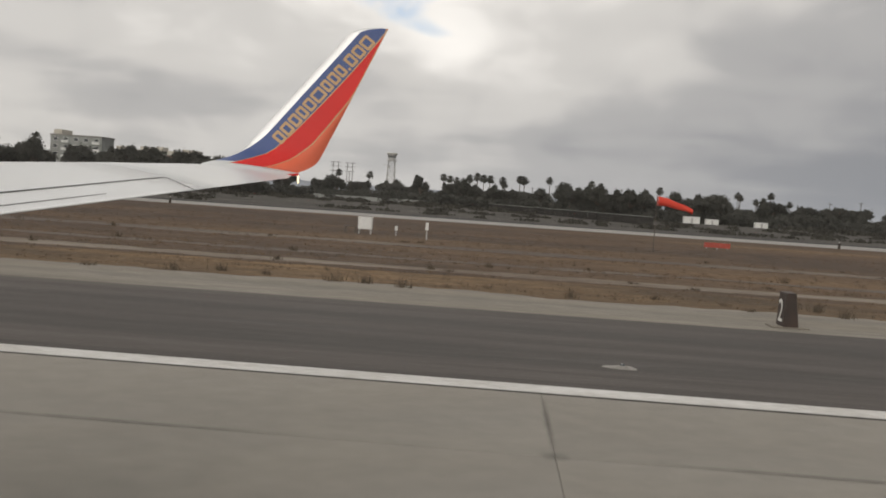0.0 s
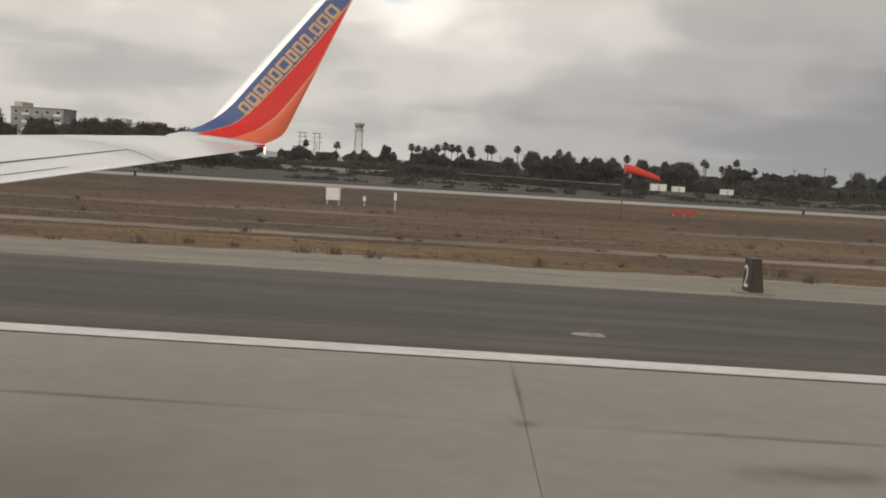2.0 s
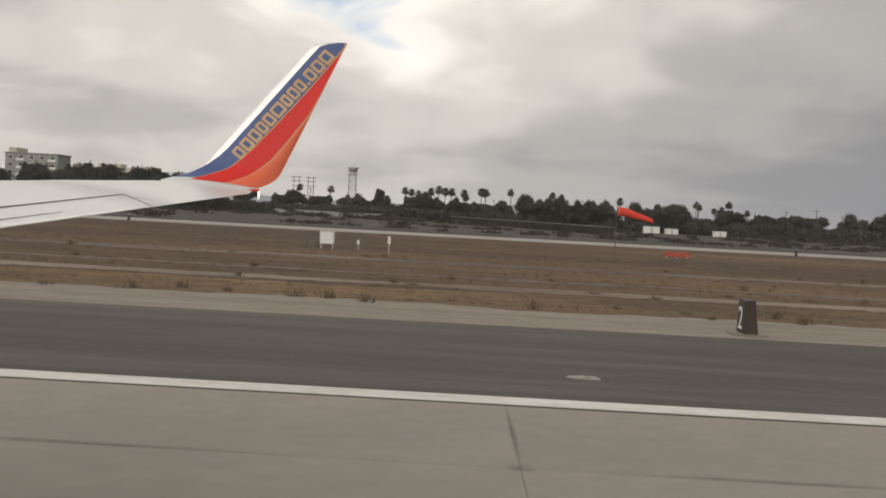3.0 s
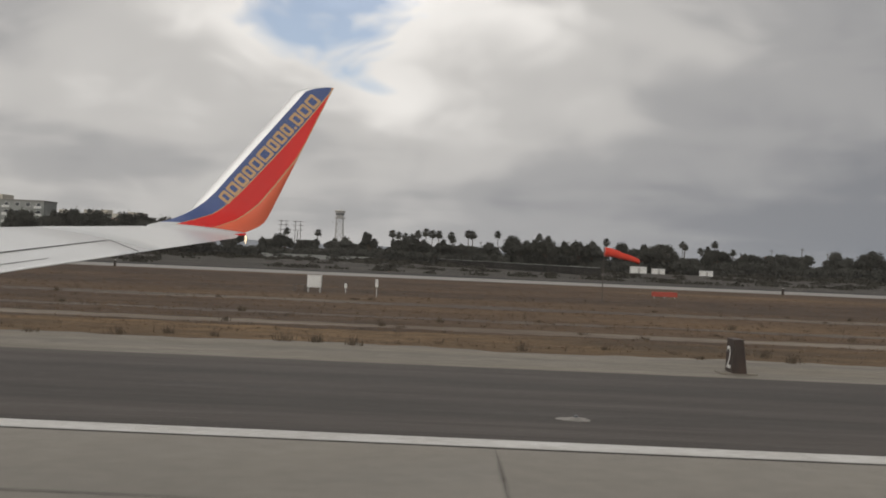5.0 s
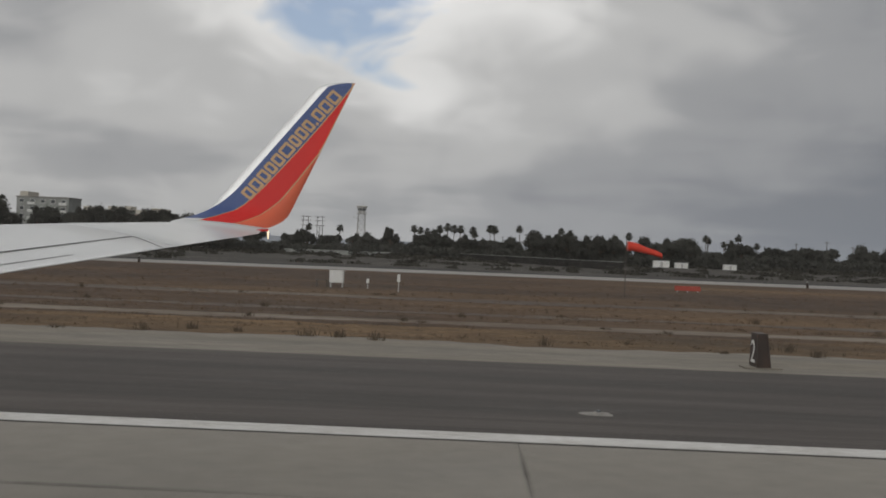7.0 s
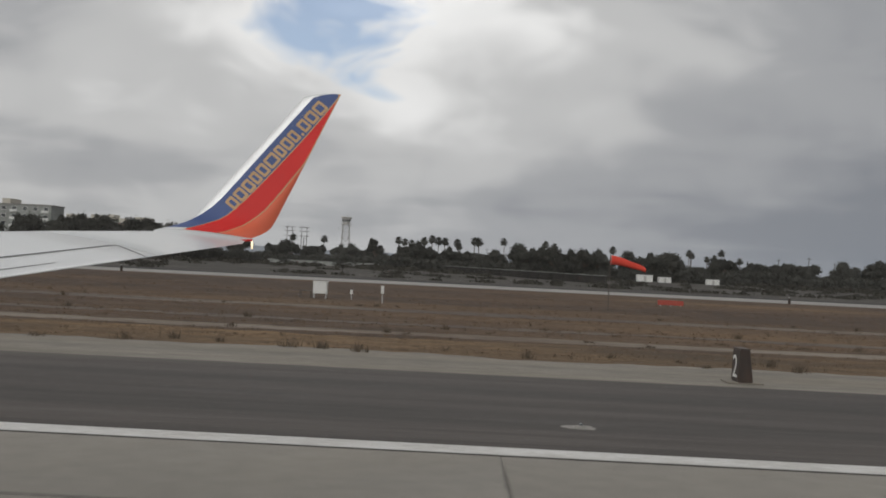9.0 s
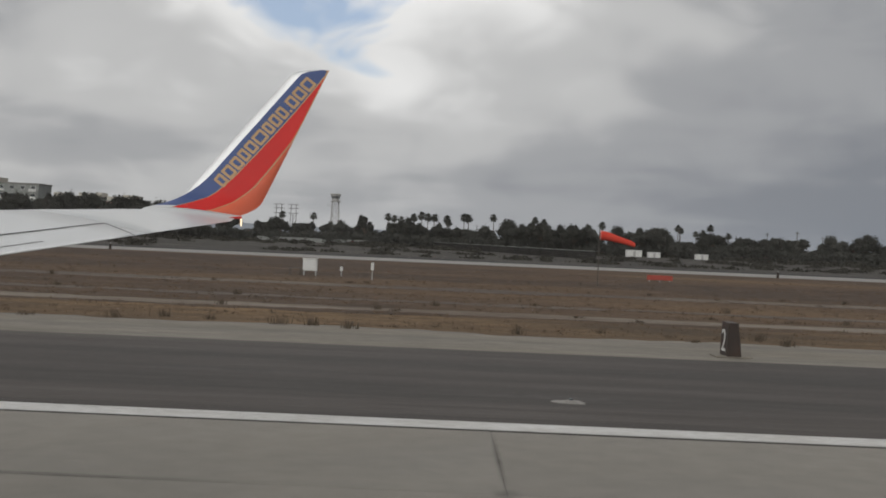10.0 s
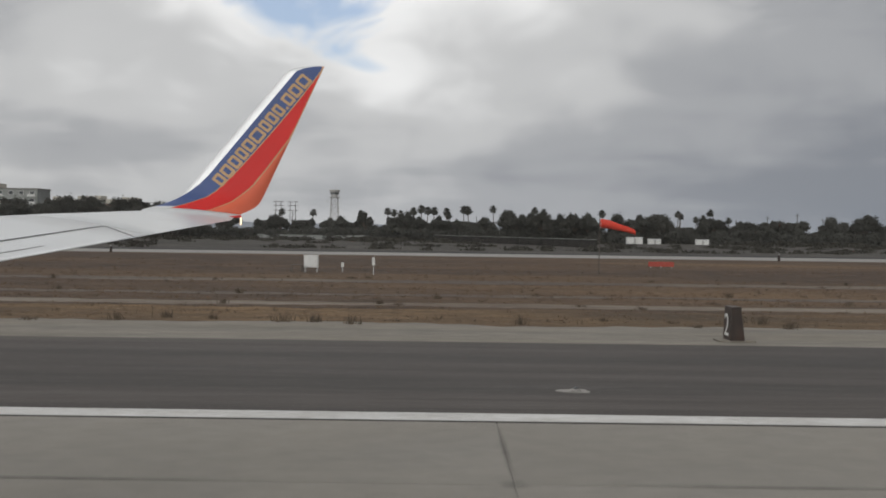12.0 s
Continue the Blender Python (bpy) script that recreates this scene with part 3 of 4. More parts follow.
a_lo, a_hi = math.asin((WZ0 - CZ) / RAD), math.asin((WZ1 - CZ) / RAD)
barrel(bm, -13, WX0, a_lo, a_hi, RAD, 3)
barrel(bm, WX1, 4, a_lo, a_hi, RAD, 3)
barrel(bm, -13, 4, a_hi, a_lo + 2 * math.pi, RAD, 40)
for x in (-13, 4):
    vs = [bm.verts.new((x, CY + RAD * math.cos(i * math.pi / 20), CZ + RAD * math.sin(i * math.pi / 20))) for i in range(40)]
    bm.faces.new(vs)
part("fuselage", bm, M_SKIN, airliner, "blue painted fuselage barrel")


for gx, gy in ((-5.6, 1.25), (-5.6, -4.5), (-12.3, CY)):
    nose = gx < -10
    bm = bmesh.new()
    tube(bm, (gx, gy, 0.5), (gx, gy, 2.3), 0.12, 0.16, 10)
    gear = part("landing_gear_leg", bm, M_STEEL, airliner)
    for dy in (-0.32, 0.32):
        bm = bmesh.new()
        r = 0.35 if nose else 0.55
        tube(bm, (gx, gy + dy - 0.16, r), (gx, gy + dy + 0.16, r), r, r, 20)
        part("tyre", bm, M_SEAL, gear)


def rounded(cx, cz, w, h, r, n=8):
    pts = []
    for qx, qz, a0 in ((1, 1, 0), (-1, 1, 90), (-1, -1, 180), (1, -1, 270)):
        for i in range(n + 1):
            a = radians(a0 + 90 * i / n)
            pts.append((cx + qx * (w / 2 - r) + r * math.cos(a), cz + qz * (h / 2 - r) + r * math.sin(a)))
    return pts


bm = bmesh.new()
WY0, WY1, WCX = 0.185, 0.208, 0.040
hole = rounded(WCX, 4.0, 0.32, 0.42, 0.08)
rim = rounded(WCX, 4.0, 0.60, 0.70, 0.12)
loops = []
for y, ring in ((WY0, rim), (WY0, [(x * 1.0, z) for x, z in hole]), (WY0 + 0.006, [(WCX + (x - WCX) * 1.02, 4 + (z - 4) * 1.02) for x, z in hole]),
                (WY1, [(WCX + (x - WCX) * 1.02, 4 + (z - 4) * 1.02) for x, z in hole]), (WY1, rim)):
    loops.append([bm.verts.new((x, y, z)) for x, z in ring])
for a, b in zip(loops, loops[1:]):
    for i in range(len(a)):
        j = (i + 1) % len(a)
        bm.faces.new((a[i], a[j], b[j], b[i]))
bmesh.ops.recalc_face_normals(bm, faces=bm.faces)
part("window_surround", bm, M_CABIN, airliner, "grey plastic cabin window surround")
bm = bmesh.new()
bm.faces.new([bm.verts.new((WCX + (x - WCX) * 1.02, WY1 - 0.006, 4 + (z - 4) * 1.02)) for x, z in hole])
# the film on this pane is an added veil over the view
part("window_pane", bm, M_PANE, airliner, "clear acrylic window pane with an uneven film added as haze")


# ---- distance sign and pavement lamps beside the runway ----
def distance_sign(at, digit=""):
    ob = thing("distance_sign", at, "black runway distance sign on a pale concrete pad", "sign", "runway distance signs")
    bm = bmesh.new()
    box(bm, -0.62, 0.75, -0.45, 0.45, 0, 0.06, 0.01)
    part("concrete_pad", bm, M_SHOULDER, ob, "pale concrete pad")
    bm = bmesh.new()
    box(bm, -0.18, 0.18, -0.48, 0.48, 0.06, 1.28, 0.03)
    for v in bm.verts:
        f = 1 - (v.co.z - 0.06) / 1.22
        v.co.x += f * f * (0.16 if v.co.x > 0 else -0.05)
    body = part("sign_body", bm, M_SIGN, ob)
    bm = bmesh.new()
    box(bm, -0.19, 0.19, -0.49, 0.49, 1.27, 1.31, 0.012)
    part("cap", bm, M_SIGN, ob)
    if digit:
        cu = bpy.data.curves.new("digit", "FONT")
        cu.body, cu.size, cu.extrude, cu.align_x = digit, 1.2, 0.004, "CENTER"
        tmp = bpy.data.objects.new("digit_source", cu)
        scene.collection.objects.link(tmp)
        me = bpy.data.meshes.new_from_object(tmp.evaluated_get(bpy.context.evaluated_depsgraph_get()))
        bpy.data.objects.remove(tmp)
        me.materials.append(M_WHITE_THING)
        d = new("sign_digit", me)
        d.parent = ob
        d.matrix_basis = pose(-0.232, 0, 0.22, 90, 0, -90)
        d["label"] = "white numeral"
    return ob


distance_sign(pose(11.0, 37.0, 0.0, 0, 0, 0), "2")
distance_sign(pose(262, 38.5, 0.0, 0, 0, 4))


def shoulder_lamp(at):
    ob = thing("pavement_lamp", at, "low pale lamp base set in the asphalt shoulder", "lamp", "runway edge lamps")
    bm = bmesh.new()
    ring = []
    for i in range(22):
        a = i * math.pi / 11
        r = 1 + 0.55 * noise.noise((2.1 * math.cos(a), 2.1 * math.sin(a), 4.4))
        ring.append((0.46 * r * math.cos(a), 0.26 * r * math.sin(a)))
    low, top = ([bm.verts.new((x, y, z)) for x, y in ring] for z in (0.0, 0.014))
    bm.faces.new(top)
    for i in range(22):
        j = (i + 1) % 22
        bm.faces.new((low[i], low[j], top[j], top[i]))
    part("base_plate", bm, M_PLATE, ob, "ragged pale concrete patch")
    bm = bmesh.new()
    tube(bm, (0.0, 0, 0.02), (0.0, 0, 0.07), 0.16, 0.1, 12)
    part("lamp_body", bm, M_PLATE, ob)
    bm = bmesh.new()
    tube(bm, (0.0, 0, 0.07), (0.0, 0, 0.11), 0.07, 0.05, 10)
    part("lens", bm, M_DARKGLASS, ob)
    return ob


def asphalt_stain(x, y, w, d, seed):
    """A dark oily stain, thin over the asphalt, with a ragged outline."""
    bm = bmesh.new()
    ring = []
    for i in range(40):
        a = i * math.pi / 20
        r = 1 + 0.75 * noise.noise((1.7 * math.cos(a), 1.7 * math.sin(a), seed)) + 0.3 * noise.noise((6 * math.cos(a), 6 * math.sin(a), seed))
        ring.append(bm.verts.new((x + w * r * math.cos(a), y + d * r * math.sin(a), 0.0235)))
    bm.faces.new(ring)
    tagged(part("asphalt_stain", bm, M_STAIN), "dark oily stain on the asphalt shoulder", "stain", kind="structure")


def concrete_stain(x, y, w, d, turn=0.0):
    """A soft dark stain soaked into the concrete, a hair above the slabs."""
    bm = bmesh.new()
    bm.faces.new([bm.verts.new((a * w, b * d, 0)) for a, b in ((-1, -1), (1, -1), (1, 1), (-1, 1))])
    tagged(part("concrete_stain", bm, M_SOAK, at=pose(x, y, 0.012, 0, 0, turn)), "soft dark stain soaked into the concrete slabs", "stain", kind="structure")


# along the joints and at their crossings
for i in range(-4, 5):
    x = i * 12.2 + 1.2
    concrete_stain(x, 15.47, 0.3, 0.34)
    concrete_stain(x, 17.9, 0.09, 2.8)
    concrete_stain(x + 4.2 + i % 2, 15.5, 3.2, 0.16)
concrete_stain(5.2, 13.6, 1.9, 0.7, 8)

asphalt_stain(2.9, 25.3, 1.9, 0.32, 3.3)
asphalt_stain(-5.5, 28.0, 2.3, 0.4, 7.1)
asphalt_stain(64.6, 25.2, 2.0, 0.35, 9.7)

first_lamp = shoulder_lamp(pose(3.4, 24.6, 0.02))
for i in (-2, -1, 1, 2, 3):
    copy_thing(first_lamp, pose(3.4 + 61 * i, 24.6, 0.02))


# ---- trees ----
def leaf_clump(bm, c, size, rng, facing=None):
    """A ragged four-sided spray of leaves, lying roughly square to facing."""
    if facing is None:
        facing = Vector((rng.gauss(0, 0.6), rng.gauss(0, 0.6), 0.8))
    q = (Vector(facing).normalized() + Vector((rng.gauss(0, 0.33), rng.gauss(0, 0.33), rng.gauss(0, 0.33)))).to_track_quat("Z", "Y").to_matrix()
    turn = rng.uniform(0, 6.3)
    ca, sa = math.cos(turn), math.sin(turn)
    vs = []
    for a, b in ((-1, -0.4), (0.2, -1), (1, 0.3), (-0.2, 1)):
        a, b = size * a * rng.uniform(0.6, 1.3), size * b * rng.uniform(0.6, 1.3)
        vs.append(bm.verts.new(Vector(c) + q @ Vector((a * ca - b * sa, a * sa + b * ca, size * 0.2 * rng.uniform(-1, 1)))))
    bm.faces.new(vs)


def leaf_lump(bm, c, rw, rh, cnt, small, large, rng):
    """A rounded head of foliage: sprays on its outside, a few stray ones beyond, larger ones within."""
    for i in range(cnt):
        v = Vector((rng.gauss(0, 1), rng.gauss(0, 1), rng.gauss(0, 1))).normalized()
        r = rng.uniform(0.74, 1.0) if i % 5 else rng.uniform(1.0, 1.32)
        r *= 1 + 0.4 * noise.noise((v.x * 2.3 + c[0], v.y * 2.3 + c[1], v.z * 2.3 + c[2]))
        leaf_clump(bm, (c[0] + v.x * rw * r, c[1] + v.y * rw * r, max(0.05, c[2] + v.z * rh * r)), rng.uniform(small, large), rng, v + Vector((0, 0, 0.35)))
    for _ in range(cnt // 5):
        v = Vector((rng.gauss(0, 1), rng.gauss(0, 1), rng.gauss(0, 1))).normalized() * rng.uniform(0.2, 0.75)
        leaf_clump(bm, (c[0] + v.x * rw, c[1] + v.y * rw, max(0.1, c[2] + v.z * rh)), large * 1.7, rng, v)


def broad_tree(at, seed, h=12.0, w=12.0, lumps=9, label="dark bushy broadleaf tree at the airfield's edge", leaf=M_LEAF):
    rng = random.Random(seed)
    ob = thing("tree", at, label, "tree", "trees along the airfield")
    bm = bmesh.new()
    tube(bm, (0, 0, -0.2), (0.1, 0, h * 0.35), 0.4, 0.26, 7)
    heads = []
    for i in range(int(lumps * 1.7)):
        a = rng.uniform(0, 6.28)
        f = math.sqrt(rng.random())
        r = w * 0.36 * f
        z = h * (0.82 - 0.20 * f ** 3 - rng.uniform(0, 0.22))
        c = Vector((r * math.cos(a), r * math.sin(a), z))
        heads.append((c, w * rng.uniform(0.09, 0.19), h * rng.uniform(0.08, 0.17)))
        tube(bm, (0.05, 0, h * 0.3), c, 0.16, 0.05, 5)
    part("trunk", bm, M_BARK, ob)
    bm = bmesh.new()
    for c, rw, rh in heads:
        leaf_lump(bm, c, rw, rh, 260, 0.18, 0.46, rng)
    for _ in range(lumps):                               # the skirt of low shoots that hides the stem
        a, r = rng.uniform(0, 6.28), w * 0.34 * math.sqrt(rng.random())
        leaf_lump(bm, (r * math.cos(a), r * math.sin(a), h * rng.uniform(0.10, 0.34)), w * 0.15, h * 0.13, 110, 0.25, 0.6, rng)
    part("crown", bm, leaf, ob)
    return ob


TREE_KINDS = [broad_tree(pose(28, 400, 0), 1, 13.4, 15, 11), broad_tree(pose(54, 405, 0), 2, 13.6, 11, 8, "dusty grey-green feathery tree at the airfield's edge", M_LEAF_PALE), broad_tree(pose(108, 425, 0), 3, 8.6, 9.5, 8),
              broad_tree(pose(-34, 430, 0), 4, 14.5, 9, 7), broad_tree(pose(81, 402, 0), 5, 12.0, 13, 10)]
rng = random.Random(5)
# the taller ones one by one: which kind, x, y, scale
for kind, x, y, s in ((1, 41, 402, 1.0), (4, 61, 408, 1.0), (1, 90, 405, 1.0), (0, 74, 410, 0.95), (2, 115, 424, 1.55), (2, 131, 428, 1.45), (2, 145, 430, 1.5),
                      (2, 156, 432, 1.45), (0, 171, 430, 1.0), (0, 186, 432, 1.0), (2, 199, 434, 1.45), (3, -24, 450, 0.85), (4, -52, 455, 0.85),
                      (2, -66, 450, 1.1), (2, -80, 440, 1.2), (4, -10, 440, 0.85), (2, 4, 436, 1.15), (2, 14, 436, 1.1)):
    copy_thing(TREE_KINDS[kind], pose(x, y, 0, 0, 0, rng.uniform(0, 360)) @ Matrix.Scale(s * rng.uniform(0.95, 1.05), 4))
for kind, x, y, s in ((4, -93, 425, 0.95), (0, -72, 430, 0.8), (2, -60, 432, 1.2), (4, -44, 428, 0.85), (2, -37, 440, 1.15), (0, -18, 430, 0.85), (4, -2, 428, 0.9), (2, 9, 425, 1.25), (0, 19, 430, 0.8)):
    copy_thing(TREE_KINDS[kind], pose(x, y, 0, 0, 0, rng.uniform(0, 360)) @ Matrix.Scale(s, 4))
# a broken row before the apartment buildings
for kind, x, s in ((0, -190, 1.25), (4, -168, 1.0), (1, -161, 1.1), (0, -150, 1.25), (4, -141, 1.35), (1, -131, 1.0), (0, -121, 1.2), (4, -110, 1.1)):
    copy_thing(TREE_KINDS[kind], pose(x, 396 + rng.uniform(-5, 5), 0, 0, 0, rng.uniform(0, 360)) @ Matrix.Scale(s, 4))
# belts of trees further along both ways
for i in range(26):
    x = 210 + i * 13 + rng.uniform(-5, 5)
    copy_thing(TREE_KINDS[rng.choice((0, 1, 2, 4))], pose(x, 425 + rng.uniform(-15, 25), 0, 0, 0, rng.uniform(0, 360)) @ Matrix.Scale(rng.uniform(0.7, 1.0), 4))
for i in range(26):
    x = -98 - i * 9 + rng.uniform(-4, 4)
    copy_thing(TREE_KINDS[rng.choice((0, 1, 3, 4))], pose(x, 380 + rng.uniform(-10, 20) - i * 2.0, 0, 0, 0, rng.uniform(0, 360)) @ Matrix.Scale(rng.uniform(0.9, 1.15) + 0.02 * i, 4))
for i in range(46):
    x = -30 + i * 6.0 + rng.uniform(-3, 3)
    copy_thing(TREE_KINDS[rng.choice((2, 2, 4))], pose(x, 440 + rng.uniform(-12, 20), 0, 0, 0, rng.uniform(0, 360)) @ Matrix.Scale(rng.uniform(0.8, 1.12), 4))


def palm(at, seed, h=14.0):
    rng = random.Random(seed)
    ob = thing("palm_tree", at, "tall slim fan palm with a round dark head", "palm tree", "palms along the airfield")
    bm = bmesh.new()
    bend = rng.uniform(-0.5, 0.5)
    pts = [Vector((bend * (i / 4) ** 2, 0, h * 0.9 * i / 4)) for i in range(5)]
    for a, b in zip(pts, pts[1:]):
        tube(bm, a, b, 0.19 - 0.03 * (a.z / h), 0.19 - 0.03 * (b.z / h), 7)
    part("trunk", bm, M_BARK, ob)
    bm = bmesh.new()
    top = pts[-1]
    for i in range(90):
        a = rng.uniform(0, 6.28)
        e = math.asin(rng.uniform(-0.8, 1.0))
        ln = rng.uniform(1.5, 2.2)
        d = Vector((math.cos(a) * math.cos(e), math.sin(a) * math.cos(e), math.sin(e)))
        side = d.cross(Vector((0, 0, 1.01))).normalized()
        tip = top + d * ln + Vector((0, 0, -0.3 - 0.25 * rng.random()))
        mid_ = top + d * ln * 0.68
        v = [bm.verts.new(p) for p in (top + d * 0.15, mid_ + side * 0.5, tip + side * 0.3, tip + d * 0.25, tip - side * 0.3, mid_ - side * 0.5)]
        bm.faces.new(v)
    for i in range(26):                                  # the skirt of dead fronds
        a = rng.uniform(0, 6.28)
        p = top + Vector((0.38 * math.cos(a), 0.38 * math.sin(a), -0.2 - rng.random() * 0.6))
        v = [bm.verts.new(q) for q in (p, p + Vector((0.2 * math.cos(a + 1), 0.2 * math.sin(a + 1), -0.6)), p + Vector((0.1, 0.1, -1.0)))]
        bm.faces.new(v)
    part("crown", bm, M_PALM, ob)
    return ob


TALL_KINDS = [broad_tree(pose(-205, 372, 0), 21, 17, 13, 12, 'tall dark ragged tree at the airfield edge'), broad_tree(pose(-232, 370, 0), 22, 19, 11, 10, 'tall dark ragged tree at the airfield edge')]
for x, s in ((-190, 0.72), (-217, 1.0), (-246, 1.0), (-258, 0.95), (-176, 0.75), (-163, 0.7), (-150, 0.8), (-140, 0.68), (-126, 0.72), (-116, 0.62)):
    copy_thing(TALL_KINDS[int(-x) % 2], pose(x, 372 + rng.uniform(-6, 6), 0, 0, 0, rng.uniform(0, 360)) @ Matrix.Scale(s, 4))

PALMS = [palm(pose(-26, 470, 0), 11, 14.5), palm(pose(-20, 480, 0), 12, 13.5), palm(pose(24.5, 470, 0), 13, 16.5)]
# the clustered heads before the bay, then the loose ones further along both ways
for kind, x, s in ((0, -23, 0.95), (1, -14, 1.1), (0, -10, 1.1), (0, -7, 1.05), (1, -4, 1.13), (0, 2, 1.02), (1, 3, 0.95), (0, 10.3, 1.1), (1, 12.4, 1.17),
                   (2, 44, 0.97), (2, 48.6, 0.93), (0, 77, 1.03)):
    copy_thing(PALMS[kind], pose(x, 471 + rng.uniform(-2, 3), 0, 0, 0, rng.uniform(0, 360)) @ Matrix.Scale(s, 4))
for kind, x, s in ((2, 114, 0.93), (2, 115.5, 0.85), (0, 121.5, 0.85), (0, 125, 0.9), (2, 129.5, 0.98), (1, 137, 0.9), (1, -105, 1.1), (0, -112, 1.2),
                   (2, -150, 1.0), (0, -78, 0.95), (1, -62, 1.0), (2, 225, 0.9), (0, 231, 1.0), (1, 260, 1.0), (0, -168, 1.25), (1, -172, 1.35), (0, -228, 1.5)):
    copy_thing(PALMS[kind], pose(x, 473 + rng.uniform(-3, 6), 0, 0, 0, rng.uniform(0, 360)) @ Matrix.Scale(s, 4))

# dense dark undergrowth that closes the belt of trees down to the ground
bm = bmesh.new()
for i in range(520):
    x = -330 + 750 * (i + rng.random()) / 520
    y = (412 + rng.gauss(0, 6) if x > -90 else 396 + rng.gauss(0, 6)) + 6 * math.sin(x * 0.05)
    hgt = (5.4 if x > 10 else 4.6) + 2.6 * noise.noise((x * 0.035, 2, 0)) + 1.8 * noise.noise((x * 0.16, 4, 0))
    hgt = max(1.8, hgt)
    for z in (hgt * 0.25, hgt * rng.uniform(0.55, 0.75)):
        leaf_lump(bm, (x + rng.gauss(0, 1.0), y, z), rng.uniform(1.6, 3.2), hgt * 0.34, 44, 0.3, 0.7, rng)
tagged(part("undergrowth", bm, M_LEAF), "dense dark undergrowth below the trees", "bushes", kind="stuff")


def open_ground(x, y):
    """Whether a place is free of the long wall, the sheds and the vans."""
    wall_x = -24 + (470 - y) * 65 / 208
    return not (66 < x < 108 and 340 < y < 392) and not (255 < y < 475 and abs(x - wall_x) < 9) and not (-95 < x < -20 and 392 < y < 440)


# low bushes in long drifts on the open ground before the trees
bm = bmesh.new()
for i in range(420):
    x, y = rng.uniform(-260, 330), 394 - abs(rng.gauss(0, 1)) * 30
    if open_ground(x, y) and noise.noise((x * 0.02, y * 0.05, 3)) > -0.15:
        leaf_lump(bm, (x, y, 0.3), rng.uniform(1.5, 4.0), rng.uniform(0.6, 1.5), 46, 0.25, 0.55, rng)
tagged(part("low_bushes", bm, M_LEAF_GREY), "low dark bushes on open ground before the trees", "bushes", kind="stuff")

# low scrub between the far taxiway and the trees: nobody could count it
bm = bmesh.new()
for i in range(900):
    x, y = rng.uniform(-220, 330), rng.uniform(196, 385)
    if open_ground(x, y) and noise.noise((x * 0.012, y * 0.06, 8)) > 0.0:
        leaf_lump(bm, (x, y, 0.05), rng.uniform(1.2, 4.5), rng.uniform(0.25, 0.7), 30, 0.2, 0.45, rng)
tagged(part("scrub", bm, M_LEAF_GREY), "low dusty grey-green scrub on dark earth", "scrub", kind="stuff")

# dry weeds along the shoulder and the tracks
bm = bmesh.new()
for i in range(40):
    y = rng.choice((42.0, 43.5, 52.8, 56.8, 76, 81, 62)) + rng.gauss(0, 0.7)
    x = rng.uniform(-0.5, 0.55) * y
    tall = rng.uniform(0.15, 0.45)
    for _ in range(26):
        a, r = rng.uniform(0, 6.28), abs(rng.gauss(0, 0.22))
        px, py = x + r * math.cos(a), y + r * math.sin(a)
        tip = (px + rng.gauss(0, 0.12), py + rng.gauss(0, 0.12), tall * rng.uniform(0.5, 1.2))
        bm.faces.new([bm.verts.new(p) for p in ((px - 0.025, py, -0.02), (px + 0.025, py, -0.02), tip)])
tagged(part("weeds", bm, M_WEED), "small dark dry weeds along the gravel tracks", "weeds", kind="stuff")


def grass_tufts(name, mt, cnt, seed, tall, label):
    """Small tufts of dry blades over the verge and the field, thicker in drifts."""
    rng = random.Random(seed)
    verts, faces = [], []
    while len(faces) < cnt * 5:
        y = 42.8 * (128 / 42.8) ** rng.random()
        x = rng.uniform(-0.62, 0.62) * y
        if 51.5 < y < 54.7 or noise.noise((x * 0.09, y * 0.2, seed)) < rng.uniform(-0.45, 0.35):
            continue
        for _ in range(5):
            px, py = x + rng.gauss(0, 0.13), y + rng.gauss(0, 0.13)
            lean, w = rng.gauss(0, 0.09), rng.uniform(0.012, 0.03)
            k = len(verts)
            verts += [(px - w, py, -0.02), (px + w, py, -0.02), (px + lean, py + rng.gauss(0, 0.05), tall * rng.uniform(0.35, 1.1))]
            faces.append((k, k + 1, k + 2))
    me = bpy.data.meshes.new(name)
    me.from_pydata(verts, [], faces)
    me.materials.append(mt)
    return tagged(new(name, me), label, "grass", kind="stuff")


grass_tufts("grass_tufts", M_STRAW, 3600, 91, 0.12, "short tufts of straw-coloured dry grass")
grass_tufts("weed_tufts", M_WEED, 700, 92, 0.2, "dark dry weed stalks among the grass")


